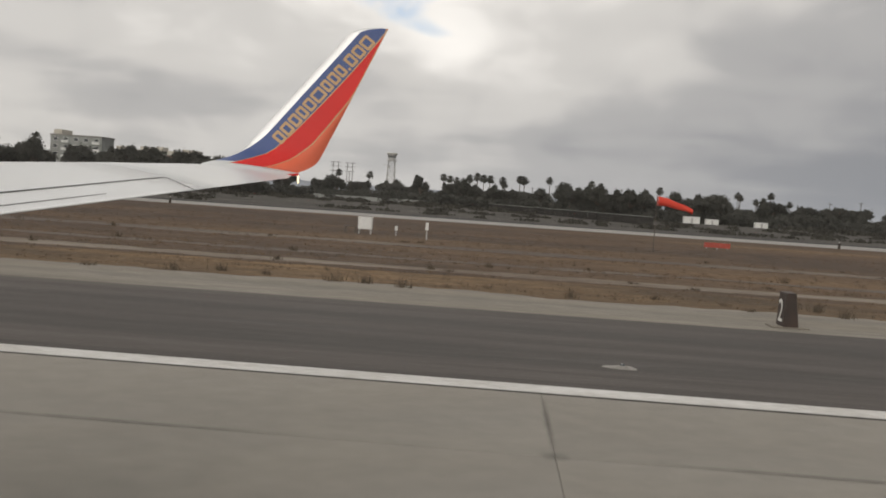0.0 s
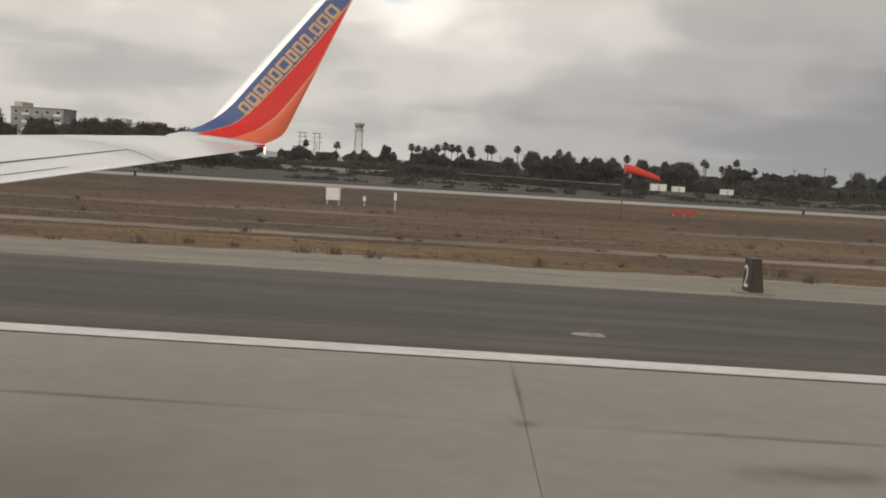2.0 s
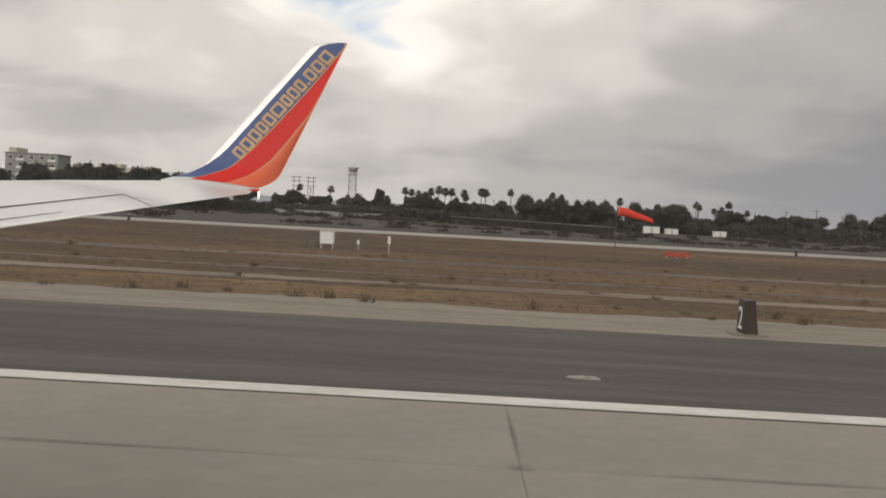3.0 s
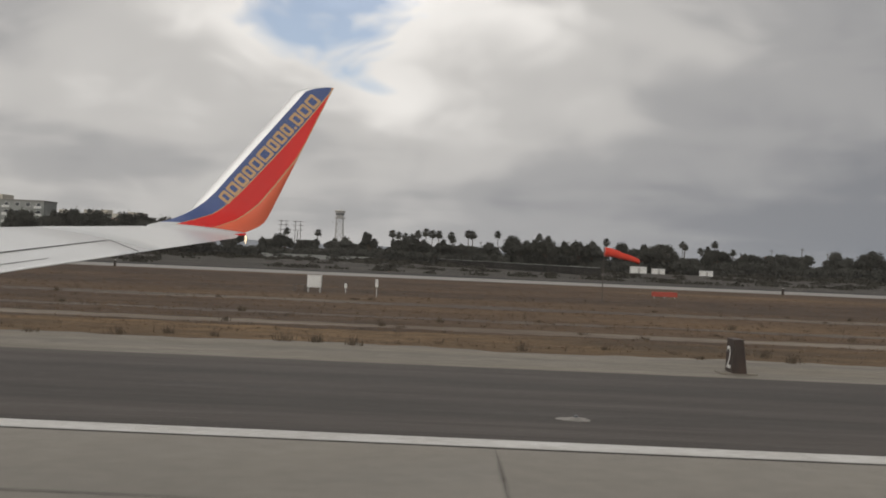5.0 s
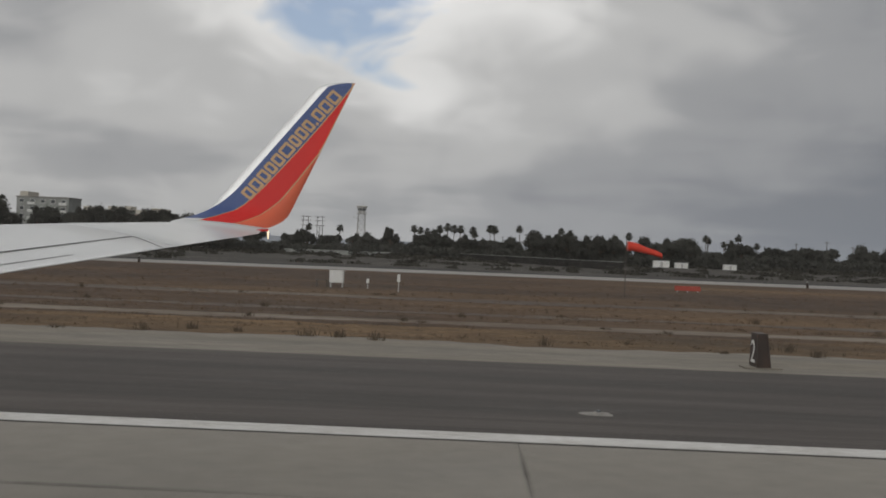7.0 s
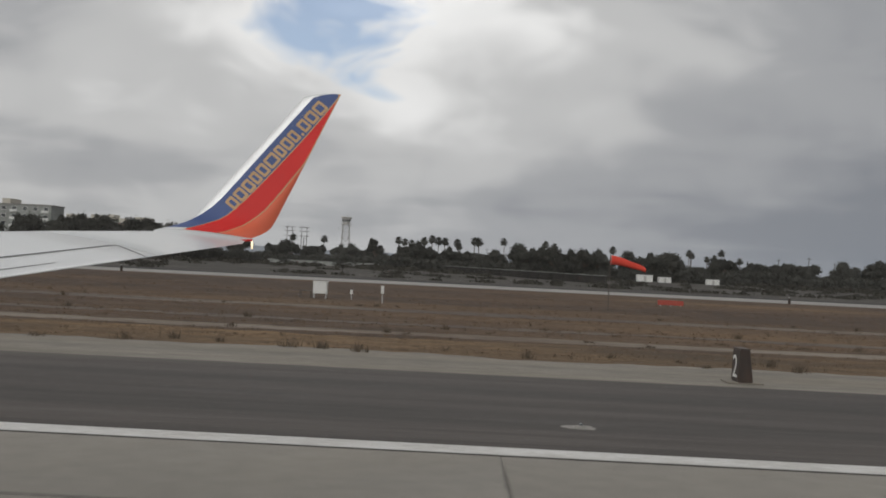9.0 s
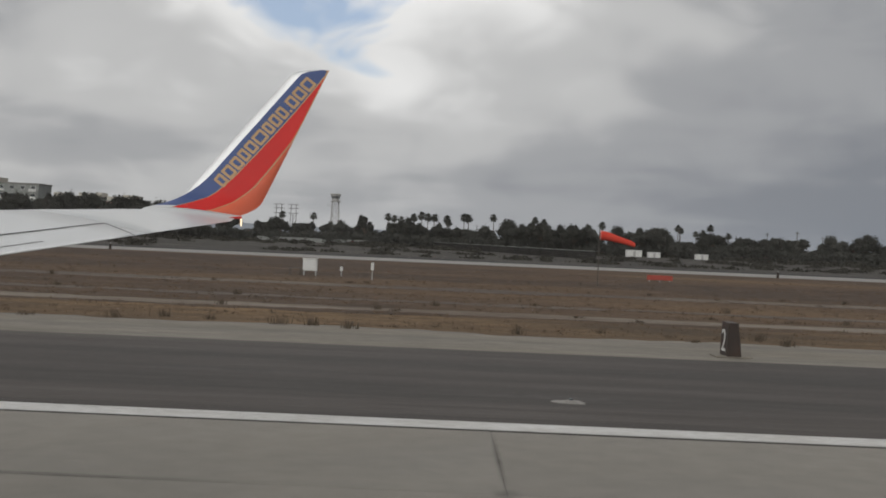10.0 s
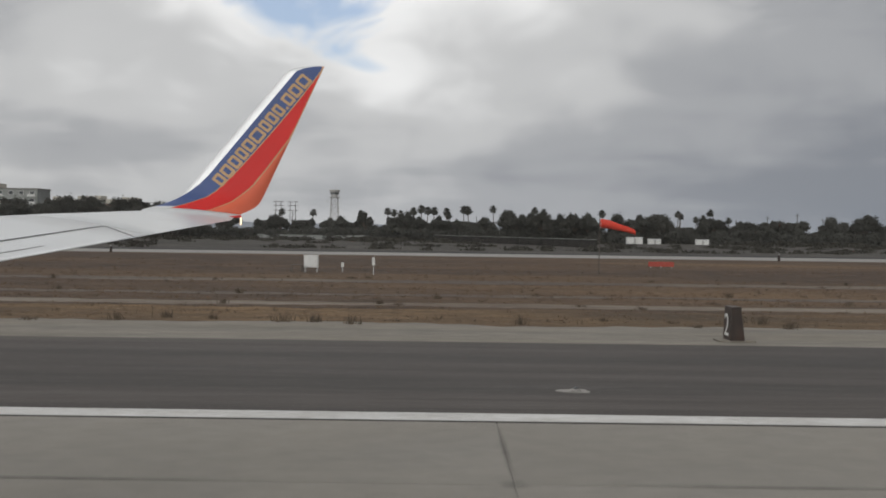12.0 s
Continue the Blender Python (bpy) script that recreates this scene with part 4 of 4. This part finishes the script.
# ---- far structures ----
def lattice_tower(at, h=25.0, w=4.6):
    ob = thing("lattice_tower", at, "pale steel lattice tower with a small cab on top", "tower")
    hw = w / 2
    top = hw * 0.72
    zc = h * 0.80
    for sx in (-1, 1):
        for sy in (-1, 1):
            bm = bmesh.new()
            tube(bm, (sx * hw, sy * hw, 0), (sx * top, sy * top, zc), 0.2, 0.16, 6)
            part("leg", bm, M_STEEL, ob)
    lv = 6
    for i in range(lv):
        z0, z1 = zc * i / lv, zc * (i + 1) / lv
        r0, r1 = hw + (top - hw) * i / lv, hw + (top - hw) * (i + 1) / lv
        for a in range(4):
            c, s = round(math.cos(a * math.pi / 2)), round(math.sin(a * math.pi / 2))

            def pt(t, r, z):
                return (c * r - s * t * r, s * r + c * t * r, z)

            bm = bmesh.new()
            tube(bm, pt(-1, r0, z0), pt(1, r1, z1), 0.08)
            tube(bm, pt(1, r0, z0), pt(-1, r1, z1), 0.08)
            tube(bm, pt(-1, r1, z1), pt(1, r1, z1), 0.1)
            part("brace", bm, M_STEEL, ob)
    bm = bmesh.new()
    box(bm, -2.6, 2.6, -2.6, 2.6, zc, zc + 0.3)
    part("platform", bm, M_STEEL, ob)
    bm = bmesh.new()
    tube(bm, (0, 0, zc + 0.35), (0, 0, zc + 1.6), 1.7, 1.9, 8)
    part("cab_wall", bm, M_STEEL, ob)
    bm = bmesh.new()
    tube(bm, (0, 0, zc + 1.6), (0, 0, zc + 2.7), 1.9, 2.2, 8)
    part("cab_window", bm, M_GREYGLASS, ob, "grey glazed band of the cab")
    for a in range(8):
        bm = bmesh.new()
        c, s = math.cos(a * math.pi / 4), math.sin(a * math.pi / 4)
        tube(bm, (1.92 * c, 1.92 * s, zc + 1.6), (2.24 * c, 2.24 * s, zc + 2.7), 0.07)
        part("mullion", bm, M_STEEL, ob)
    bm = bmesh.new()
    tube(bm, (0, 0, zc + 2.7), (0, 0, zc + 3.7), 2.3, 2.75, 8)
    part("cab_roof", bm, M_STEEL, ob, "pale flared roof")
    bm = bmesh.new()
    tube(bm, (0, 0, zc + 3.7), (0, 0, zc + 4.0), 2.85, 2.7, 8)
    part("roof_rim", bm, M_STUCCO, ob)
    bm = bmesh.new()
    box(bm, -3.9, -2.2, -0.8, 0.8, zc - 2.3, zc - 2.15)
    box(bm, -3.9, -3.8, -0.8, 0.8, zc - 2.15, zc - 1.2)
    part("side_platform", bm, M_STEEL, ob)
    for a in range(8):
        bm = bmesh.new()
        c, s = 2.5 * math.cos(a * math.pi / 4 + 0.4), 2.5 * math.sin(a * math.pi / 4 + 0.4)
        tube(bm, (c, s, zc + 0.3), (c, s, zc + 1.4), 0.05)
        part("rail_post", bm, M_STEEL, ob)
    bm = bmesh.new()
    tube(bm, (0.6, 0, zc + 3.8), (0.6, 0, h + 2), 0.07)
    part("aerial", bm, M_STEEL, ob)
    return ob


lattice_tower(pose(-54.5, 497, 0, 0, 0, 12))


def line_pylon(at, h=21.0):
    ob = thing("power_pylon", at, "grey steel power pylon with cross arms", "pylon", "power pylons")
    for sx in (-1, 1):
        bm = bmesh.new()
        tube(bm, (sx * 1.9, 0, 0), (sx * 1.5, 0, h), 0.22, 0.16, 6)
        part("mast", bm, M_POLE, ob)
    for z in (h * 0.72, h * 0.86, h * 0.97):
        bm = bmesh.new()
        box(bm, -3.2, 3.2, -0.15, 0.15, z, z + 0.28)
        part("cross_arm", bm, M_POLE, ob)
    for i in range(4):
        bm = bmesh.new()
        tube(bm, (-1.8, 0, h * 0.15 * i + 1), (1.8, 0, h * 0.15 * (i + 1) + 1), 0.09)
        part("brace", bm, M_POLE, ob)
    return ob


py = line_pylon(pose(-100, 600, 0))
copy_thing(py, pose(-91.5, 602, 0, 0, 0, 4))
copy_thing(py, pose(-250, 610, 0, 0, 0, 4))


def utility_pole(at, h=13.0):
    ob = thing("utility_pole", at, "thin dark wooden utility pole beyond the trees", "utility pole", "utility poles")
    bm = bmesh.new()
    tube(bm, (0, 0, -0.2), (0, 0, h), 0.2, 0.13, 6)
    part("shaft", bm, M_POLE, ob)
    bm = bmesh.new()
    box(bm, -1.1, 1.1, -0.07, 0.07, h - 0.9, h - 0.72)
    part("cross_arm", bm, M_POLE, ob)
    return ob


up = utility_pole(pose(57, 460, 0))
for x, s in ((-46, 0.8), (16, 0.85), (95, 0.95), (111, 1.05), (152, 1.0), (166, 1.1), (178, 0.95), (192, 0.9), (78, 0.85), (214, 0.95), (-70, 0.95)):
    copy_thing(up, pose(x, 460, 0, 0, 0, 20 + x) @ Matrix.Scale(s, 4))


def window_unit(parent, x, y, z, w, h):
    bm = bmesh.new()
    box(bm, x - w / 2, x + w / 2, y - 0.05, y + 0.1, z, z + h)
    win = part("window", bm, M_WHITE_THING, parent)
    bm = bmesh.new()
    box(bm, x - w / 2 + 0.12, x + w / 2 - 0.12, y - 0.09, y + 0.02, z + 0.12, z + h - 0.12)
    part("pane", bm, M_DARKGLASS, win)


def apartment_block(at, length, depth, h, wall_mat, label, storeys=4):
    ob = thing("apartment_building", at, label, "building", "apartment buildings")
    bm = bmesh.new()
    box(bm, -length / 2, length / 2, 0, depth, 0, h)
    part("wall", bm, wall_mat, ob)
    bm = bmesh.new()
    box(bm, -length / 2 - 0.3, length / 2 + 0.3, -0.3, depth + 0.3, h, h + 0.5)
    part("roof", bm, M_ROOF, ob)
    bm = bmesh.new()
    box(bm, -length / 2 + 1, -length / 2 + 4.5, 1, depth - 2, h + 0.5, h + 2.6)
    part("stair_tower", bm, M_STUCCO, ob)
    st = h / storeys
    cnt = max(2, int(length / 4.2))
    for i in range(cnt):
        x = -length / 2 + (i + 0.5) * length / cnt
        for k in range(storeys):
            window_unit(ob, x, 0, k * st + 0.9, 1.9, 1.6)
            if i % 3 == 1:
                bm = bmesh.new()
                box(bm, x - 1.6, x + 1.6, -1.3, 0, k * st + 0.1, k * st + 0.3)
                box(bm, x - 1.6, x + 1.6, -1.3, -1.2, k * st + 0.3, k * st + 1.2)
                part("balcony", bm, M_WHITE_THING, ob)
    return ob


PINK, CREAM, GREEN = (M_STUCCO_PINK, "dusty pink"), (M_STUCCO, "cream"), (M_STUCCO_GREEN, "grey-green")
x_next = -216.0
for (paint, word), length, height in ((PINK, 9, 15.2), (CREAM, 6, 16.8), (PINK, 7.5, 15.6), (CREAM, 8, 17.2), (GREEN, 6, 17.6), (PINK, 8, 15.8), (CREAM, 5.5, 17.0), (GREEN, 9, 16.6)):
    apartment_block(pose(x_next + length / 2, 520 + rng.uniform(-3, 3), 0), length - 0.4, 12, height, paint, word + " stucco four-storey apartment building with white window frames")
    x_next += length
apartment_block(pose(-186, 424, 0), 23, 14, 19.5, M_GREYWALL, "plain grey six-storey block with a flat roof", 6)


def wall_between(name, a, b, h, t, mt, label, cat, bays=1):
    a, b = Vector(a), Vector(b)
    ln = (b - a).length
    ob = thing(name, Matrix.Translation(a) @ pose(0, 0, 0, 0, 0, math.degrees(math.atan2(b.y - a.y, b.x - a.x))), label, cat)
    for i in range(bays):
        bm = bmesh.new()
        box(bm, ln * i / bays + 0.06, ln * (i + 1) / bays - 0.06, -t / 2, t / 2, 0, h)
        part("panel", bm, mt, ob)
    bm = bmesh.new()
    box(bm, 0, ln, -t / 2 - 0.08, t / 2 + 0.08, h, h + 0.12)
    part("coping", bm, M_GREYWALL, ob)
    for i in range(bays + 1):
        bm = bmesh.new()
        box(bm, ln * i / bays - 0.15, ln * i / bays + 0.15, -t / 2 - 0.15, t / 2 + 0.02, 0, h)
        part("post", bm, mt, ob)
    return ob


wall_between("blast_wall", (-24, 470, 0), (41, 262, 0), 2.2, 0.4, M_DARKWALL, "long low dark stained blast wall on scrubby ground", "wall", 24)
wall_between("low_wall", (-75, 400, 0), (-30, 400, 0), 1.6, 0.4, M_GREYWALL, "low grey concrete wall below the tower", "wall", 6)


def van(at):
    ob = thing("parked_van", at, "small white parked van by the tower", "van", "parked vans")
    bm = bmesh.new()
    box(bm, -2.4, 2.4, -0.95, 0.95, 0.35, 1.2, 0.12)
    box(bm, -2.3, 1.4, -0.9, 0.9, 1.15, 2.1, 0.18)
    part("body", bm, M_WHITE_THING, ob)
    for sy in (-0.92, 0.92):
        bm = bmesh.new()
        box(bm, -0.2, 1.25, sy - 0.02, sy + 0.02, 1.3, 1.85)
        part("window", bm, M_DARKGLASS, ob)
    for x in (-1.5, 1.5):
        for y in (-0.85, 0.85):
            bm = bmesh.new()
            tube(bm, (x, y - 0.12, 0.34), (x, y + 0.12, 0.34), 0.34, 0.34, 14)
            wheel = part("wheel", bm, M_SEAL, ob)
            bm = bmesh.new()
            tube(bm, (x, y - 0.13, 0.34), (x, y + 0.13, 0.34), 0.18, 0.18, 10)
            part("rim", bm, M_STEEL, wheel)
    return ob


v0 = van(pose(-82, 430, 0, 0, 0, 8))
copy_thing(v0, pose(-74, 432, 0, 0, 0, 170))

# ---- further back along the runway: crossing taxiway, chevrons, wind cone, cabinet, low signs ----
TX = 137.0                                       # where the crossing taxiway leaves the runway


def throat(y, side):
    """The edge of the crossing taxiway at y: nearly straight, then a wide curve out along the runway."""
    skew = -0.085 * (y - 45)
    out = 26.0 * (1 - math.sqrt(max(0.0, 1 - ((45 - y) / 21.5) ** 2))) if y < 45 else 0.0
    return TX + skew + (-1.8 - out if side < 0 else 25.0 + out)


bm = bmesh.new()
last = None
for i in range(70):
    y = 23.6 + 133.0 * (i / 69) ** 1.6
    row = [bm.verts.new((throat(y, sd), y, z)) for sd, z in ((-1, 0.032), (1, 0.032), (1, -0.04), (-1, -0.04))]
    if last:
        for j in range(4):
            k = (j + 1) % 4
            bm.faces.new((last[j], row[j], row[k], last[k]))
    last = row
bmesh.ops.recalc_face_normals(bm, faces=bm.faces)
tagged(part("crossing_taxiway", bm, M_BLACKTOP), "black asphalt taxiway crossing the dry grass", "taxiway", kind="structure")
for sd in (-1, 1):
    bm = bmesh.new()
    for shift in (0.35, 0.75):
        last = None
        for i in range(60):
            y = 24.4 + 90 * (i / 59) ** 1.5
            x = throat(y, sd) - sd * shift
            v = (bm.verts.new((x, y + 0.1, 0.04)), bm.verts.new((x - sd * 0.16, y - 0.1, 0.04)))
            if last:
                bm.faces.new((last[0], v[0], v[1], last[1]))
            last = v
    tagged(part("taxiway_edge_line", bm, M_YELLOW), "double yellow taxiway edge line on black asphalt", "road marking", kind="structure")
    bm = bmesh.new()
    last = None
    for i in range(24):
        y = 43.0 + 70 * i / 23
        x = throat(y, sd)
        wide = 15 - 9 * i / 23 + noise.noise((y * 0.3, sd, 0))
        v = (bm.verts.new((x + sd * 0.05, y, 0.014)), bm.verts.new((x + sd * wide, y, 0.014)))
        if last:
            bm.faces.new((last[0], v[0], v[1], last[1]))
        last = v
    tagged(part("concrete_apron", bm, M_SHOULDER), "pale worn concrete beside the black taxiway", "pavement", kind="structure")
bm = bmesh.new()
for i in range(40):
    y0, y1 = 24 + 92 * i / 40, 24 + 92 * (i + 1) / 40
    x0, x1 = TX + 14.4 - 0.12 * (y0 - 24), TX + 14.4 - 0.12 * (y1 - 24)
    bm.faces.new([bm.verts.new(p) for p in ((x0, y0, 0.038), (x0 + 0.3, y0, 0.038), (x1 + 0.3, y1, 0.038), (x1, y1, 0.038))])
tagged(part("taxiway_centre_line", bm, M_YELLOW), "thin worn yellow taxiway centre line", "road marking", kind="structure")
bm = bmesh.new()
for row_y, dashed in ((73.0, False), (74.0, False), (75.0, True), (76.0, True)):
    x = throat(row_y, -1) + 1
    while x < throat(row_y, 1) - 1.5:
        x1 = x + (0.95 if dashed else 1.9)
        bm.faces.new([bm.verts.new(p) for p in ((x, row_y, 0.04), (x1, row_y, 0.04), (x1, row_y + 0.3, 0.04), (x, row_y + 0.3, 0.04))])
        x += 1.9
tagged(part("holding_line", bm, M_TRACK), "worn pale holding line across the taxiway", "road marking", kind="structure")
chev = None
for x, y, turn, ln in ((-11.3, 40.0, -113, 8.8), (-15.0, 35.3, -129, 9.5), (-24.0, 31.5, -141, 9.0), (-36.0, 29.0, -146, 8.0), (34.0, 36.0, 92, 6.5), (41.0, 32.5, 125, 9.0), (52.0, 30.5, 138, 9.0), (63.0, 29.0, 143, 8.0)):
    m = pose(TX + x, y, 0.03, 0, 0, turn) @ Matrix.Diagonal((1, ln / 9, 1, 1))
    if chev is None:
        bm = bmesh.new()
        box(bm, -0.45, 0.45, 0, 9.0, 0, 0.006)
        chev = tagged(part("shoulder_bar", bm, M_YELLOW), "broad yellow bar on the asphalt shoulder", "road marking", "shoulder bars", "structure")
        chev.matrix_basis = m
    else:
        ob = new("shoulder_bar", chev.data)
        tagged(ob, chev["label"], "road marking", "shoulder bars", "structure").matrix_basis = m


def light_unit(at):
    ob = thing("slope_light", at, "red-topped approach light box on two legs", "light", "approach slope lights")
    bm = bmesh.new()
    box(bm, -0.6, 0.6, -0.5, 0.5, 0.85, 1.12, 0.03)
    part("housing", bm, M_REDSIGN, ob)
    for x in (-0.5, 0.5):
        bm = bmesh.new()
        tube(bm, (x, 0, 0), (x, 0, 0.86), 0.04)
        part("leg", bm, M_STEEL, ob)
    return ob


lu = light_unit(pose(566, 42, 0))
for x, y in ((567, 48), (569, 57), (571, 66)):
    copy_thing(lu, pose(x, y, 0))

# painted touchdown bars with dark outlines, a long way back along the runway
for y in (6.0, 10.5, 15.0):
    strip("touchdown_bar_outline", M_BLACK_LINE, 400, 446, y - 0.25, y + 2.05, 0.006, "dark outline of a runway touchdown bar", "road marking", 0.0, 10.0, 71, depth=0.004)
    strip("touchdown_bar", M_WHITE_LINE, 400.3, 445.7, y, y + 1.8, 0.012, "broad white runway touchdown bar", "road marking", 0.0, 10.0, 73, depth=0.004)


def windsock(at):
    ob = thing("windsock", at, "orange-red windsock on a steel mast", "windsock")
    bm = bmesh.new()
    tube(bm, (0, 0, 0), (0, 0, 5.5), 0.05, 0.035, 8)
    part("mast", bm, M_POLE, ob)
    bm = bmesh.new()
    for a in range(16):
        p, q = (Vector((0.05, 0.46 * math.cos(b * math.pi / 8), 4.92 + 0.46 * math.sin(b * math.pi / 8))) for b in (a, a + 1))
        tube(bm, p, q, 0.02)
    part("hoop", bm, M_STEEL, ob)
    bm = bmesh.new()
    for lift in (0.0, -0.02):
        last = None
        for i in range(13):
            f = i / 12
            x, r = 0.05 + 3.4 * f, 0.46 - 0.24 * f + lift
            zc = 4.92 - 0.1 * f - 0.72 * f ** 1.7 + 0.03 * math.sin(9 * f)
            ring = [bm.verts.new((x + 0.06 * math.sin(3 * a + 7 * f), r * math.cos(a * math.pi / 8) * (1 - 0.25 * f), zc + r * math.sin(a * math.pi / 8))) for a in range(16)]
            if last:
                for a in range(16):
                    bm.faces.new((last[a], last[(a + 1) % 16], ring[(a + 1) % 16], ring[a])).smooth = True
            last = ring
    part("sock", bm, M_SOCK, ob)
    return ob


windsock(pose(15.2, 95, 0))


def cabinet(at):
    ob = thing("equipment_cabinet", at, "white equipment cabinet on legs in dry grass", "cabinet")
    bm = bmesh.new()
    box(bm, -0.65, 0.65, -0.35, 0.35, 0.45, 1.55, 0.03)
    part("body", bm, M_WHITE_THING, ob)
    bm = bmesh.new()
    box(bm, -0.7, 0.7, -0.4, 0.4, 1.55, 1.6, 0.01)
    part("lid", bm, M_WHITE_THING, ob)
    bm = bmesh.new()
    box(bm, -0.55, 0.55, -0.37, -0.35, 0.55, 1.45, 0.006)
    door = part("door", bm, M_WHITE_THING, ob)
    bm = bmesh.new()
    box(bm, 0.42, 0.47, -0.4, -0.37, 0.95, 1.1)
    part("handle", bm, M_STEEL, door, "steel handle")
    for x in (-0.55, 0.55):
        for y in (-0.3, 0.3):
            bm = bmesh.new()
            box(bm, x - 0.04, x + 0.04, y - 0.04, y + 0.04, 0, 0.46)
            part("leg", bm, M_STEEL, ob)
    bm = bmesh.new()
    box(bm, -1.9, -0.75, -0.5, 0.5, 0.62, 0.68, 0.01)
    for x in (-1.85, -0.85):
        for y in (-0.45, 0.45):
            box(bm, x - 0.035, x + 0.035, y - 0.035, y + 0.035, 0, 0.63)
    part("side_stand", bm, M_POLE, ob, "dark timber side stand")
    return ob


cabinet(pose(-12.2, 92, -0.02))


def marker_post(at, h, label):
    ob = thing("marker_post", at, label, "marker post", "white marker posts")
    bm = bmesh.new()
    tube(bm, (0, 0, 0), (0, 0, h), 0.045, 0.04, 8)
    part("pole", bm, M_STEEL, ob)
    bm = bmesh.new()
    tube(bm, (0, 0, h * 0.55), (0, 0, h * 0.97), 0.15, 0.13, 10)
    part("head", bm, M_WHITE_THING, ob, "white painted head")
    return ob


marker_post(pose(-9.3, 92.3, -0.02), 0.95, "short white marker post in dry grass")
marker_post(pose(-6.1, 88.0, -0.02), 1.6, "taller white marker post in dry grass")


def low_sign(at):
    ob = thing("taxiway_sign", at, "low faded red sign panel in dry grass", "sign", "low taxiway signs")
    bm = bmesh.new()
    box(bm, -1.5, 1.5, -0.1, 0.1, 0.18, 0.75, 0.02)
    part("panel", bm, M_REDSIGN, ob)
    for x in (-1.2, 0, 1.2):
        bm = bmesh.new()
        tube(bm, (x, 0, 0), (x, 0, 0.2), 0.05)
        part("leg", bm, M_STEEL, ob)
    return ob


ls = low_sign(pose(25.8, 115.6, -0.02))
copy_thing(ls, pose(236, 96, -0.02, 0, 0, 8))


def dark_sign(at):
    ob = thing("taxiway_board", at, "long low black sign board in dry grass", "sign")
    bm = bmesh.new()
    box(bm, -1.9, 1.9, -0.12, 0.12, 0.12, 0.82, 0.02)
    part("panel", bm, M_SIGN, ob)
    for x in (-1.6, 0, 1.6):
        bm = bmesh.new()
        tube(bm, (x, 0, 0), (x, 0, 0.14), 0.05)
        part("leg", bm, M_STEEL, ob)
    return ob


dark_sign(pose(178, 61, -0.02, 0, 0, -6))


def edge_marker(at):
    ob = thing("taxiway_marker", at, "small dark post beside the pale taxiway", "marker post", "taxiway markers")
    bm = bmesh.new()
    tube(bm, (0, 0, 0), (0, 0, 0.9), 0.22, 0.18, 8)
    part("post", bm, M_SIGN, ob)
    bm = bmesh.new()
    tube(bm, (0, 0, 0.9), (0, 0, 1.05), 0.12, 0.08, 8)
    part("cap", bm, M_STEEL, ob)
    return ob


em = edge_marker(pose(53, 154.5, 0))
for x in (-52, 160, 267, -160):
    copy_thing(em, pose(x, 154.5, 0))


def shed(at):
    ob = thing("storage_shed", at, "small white storage shed before the trees", "shed", "white sheds")
    bm = bmesh.new()
    box(bm, -3, 3, -1.3, 1.3, 0, 2.6, 0.04)
    part("wall", bm, M_WHITE_THING, ob)
    bm = bmesh.new()
    box(bm, -3.15, 3.15, -1.45, 1.45, 2.6, 2.75)
    part("roof", bm, M_ROOF, ob)
    bm = bmesh.new()
    box(bm, -0.5, 0.5, -1.36, -1.29, 0, 2.1)
    part("door", bm, M_STEEL, ob)
    return ob


sh = shed(pose(74.5, 381, 0))
for x in (82, 100.5):
    copy_thing(sh, pose(x, 380, 0, 0, 0, 5) @ Matrix.Scale(0.8, 4))

# far low hills under the cloud, with distance haze painted into their colour
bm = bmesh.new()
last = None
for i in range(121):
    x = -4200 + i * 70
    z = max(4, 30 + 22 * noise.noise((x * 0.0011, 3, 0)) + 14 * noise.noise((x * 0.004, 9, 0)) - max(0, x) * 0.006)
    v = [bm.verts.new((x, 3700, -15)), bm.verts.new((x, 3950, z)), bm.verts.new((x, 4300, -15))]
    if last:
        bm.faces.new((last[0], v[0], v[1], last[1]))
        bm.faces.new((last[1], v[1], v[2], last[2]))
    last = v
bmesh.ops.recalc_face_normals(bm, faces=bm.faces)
tagged(part("backdrop_hills", bm, M_HILL), "faint hills far behind the trees, painted blue-grey with distance haze", "hills", kind="structure")

# ---- runway slabs beside the window, one by one ----
bm = bmesh.new()
box(bm, 0.008, SLAB_X - 0.008, -SLAB_Y + 0.008, -0.008, -0.25, 0.0, 0.008)
slab_mesh = to_mesh("slab", bm, M_CONCRETE)
for top_y in slab_rows:
    if top_y > 9:
        for i in range(-4, 5):
            ob = new("slab", slab_mesh)
            ob.parent = runway
            ob.location = (i * SLAB_X + 1.2, top_y, rng.uniform(-0.004, 0.003))
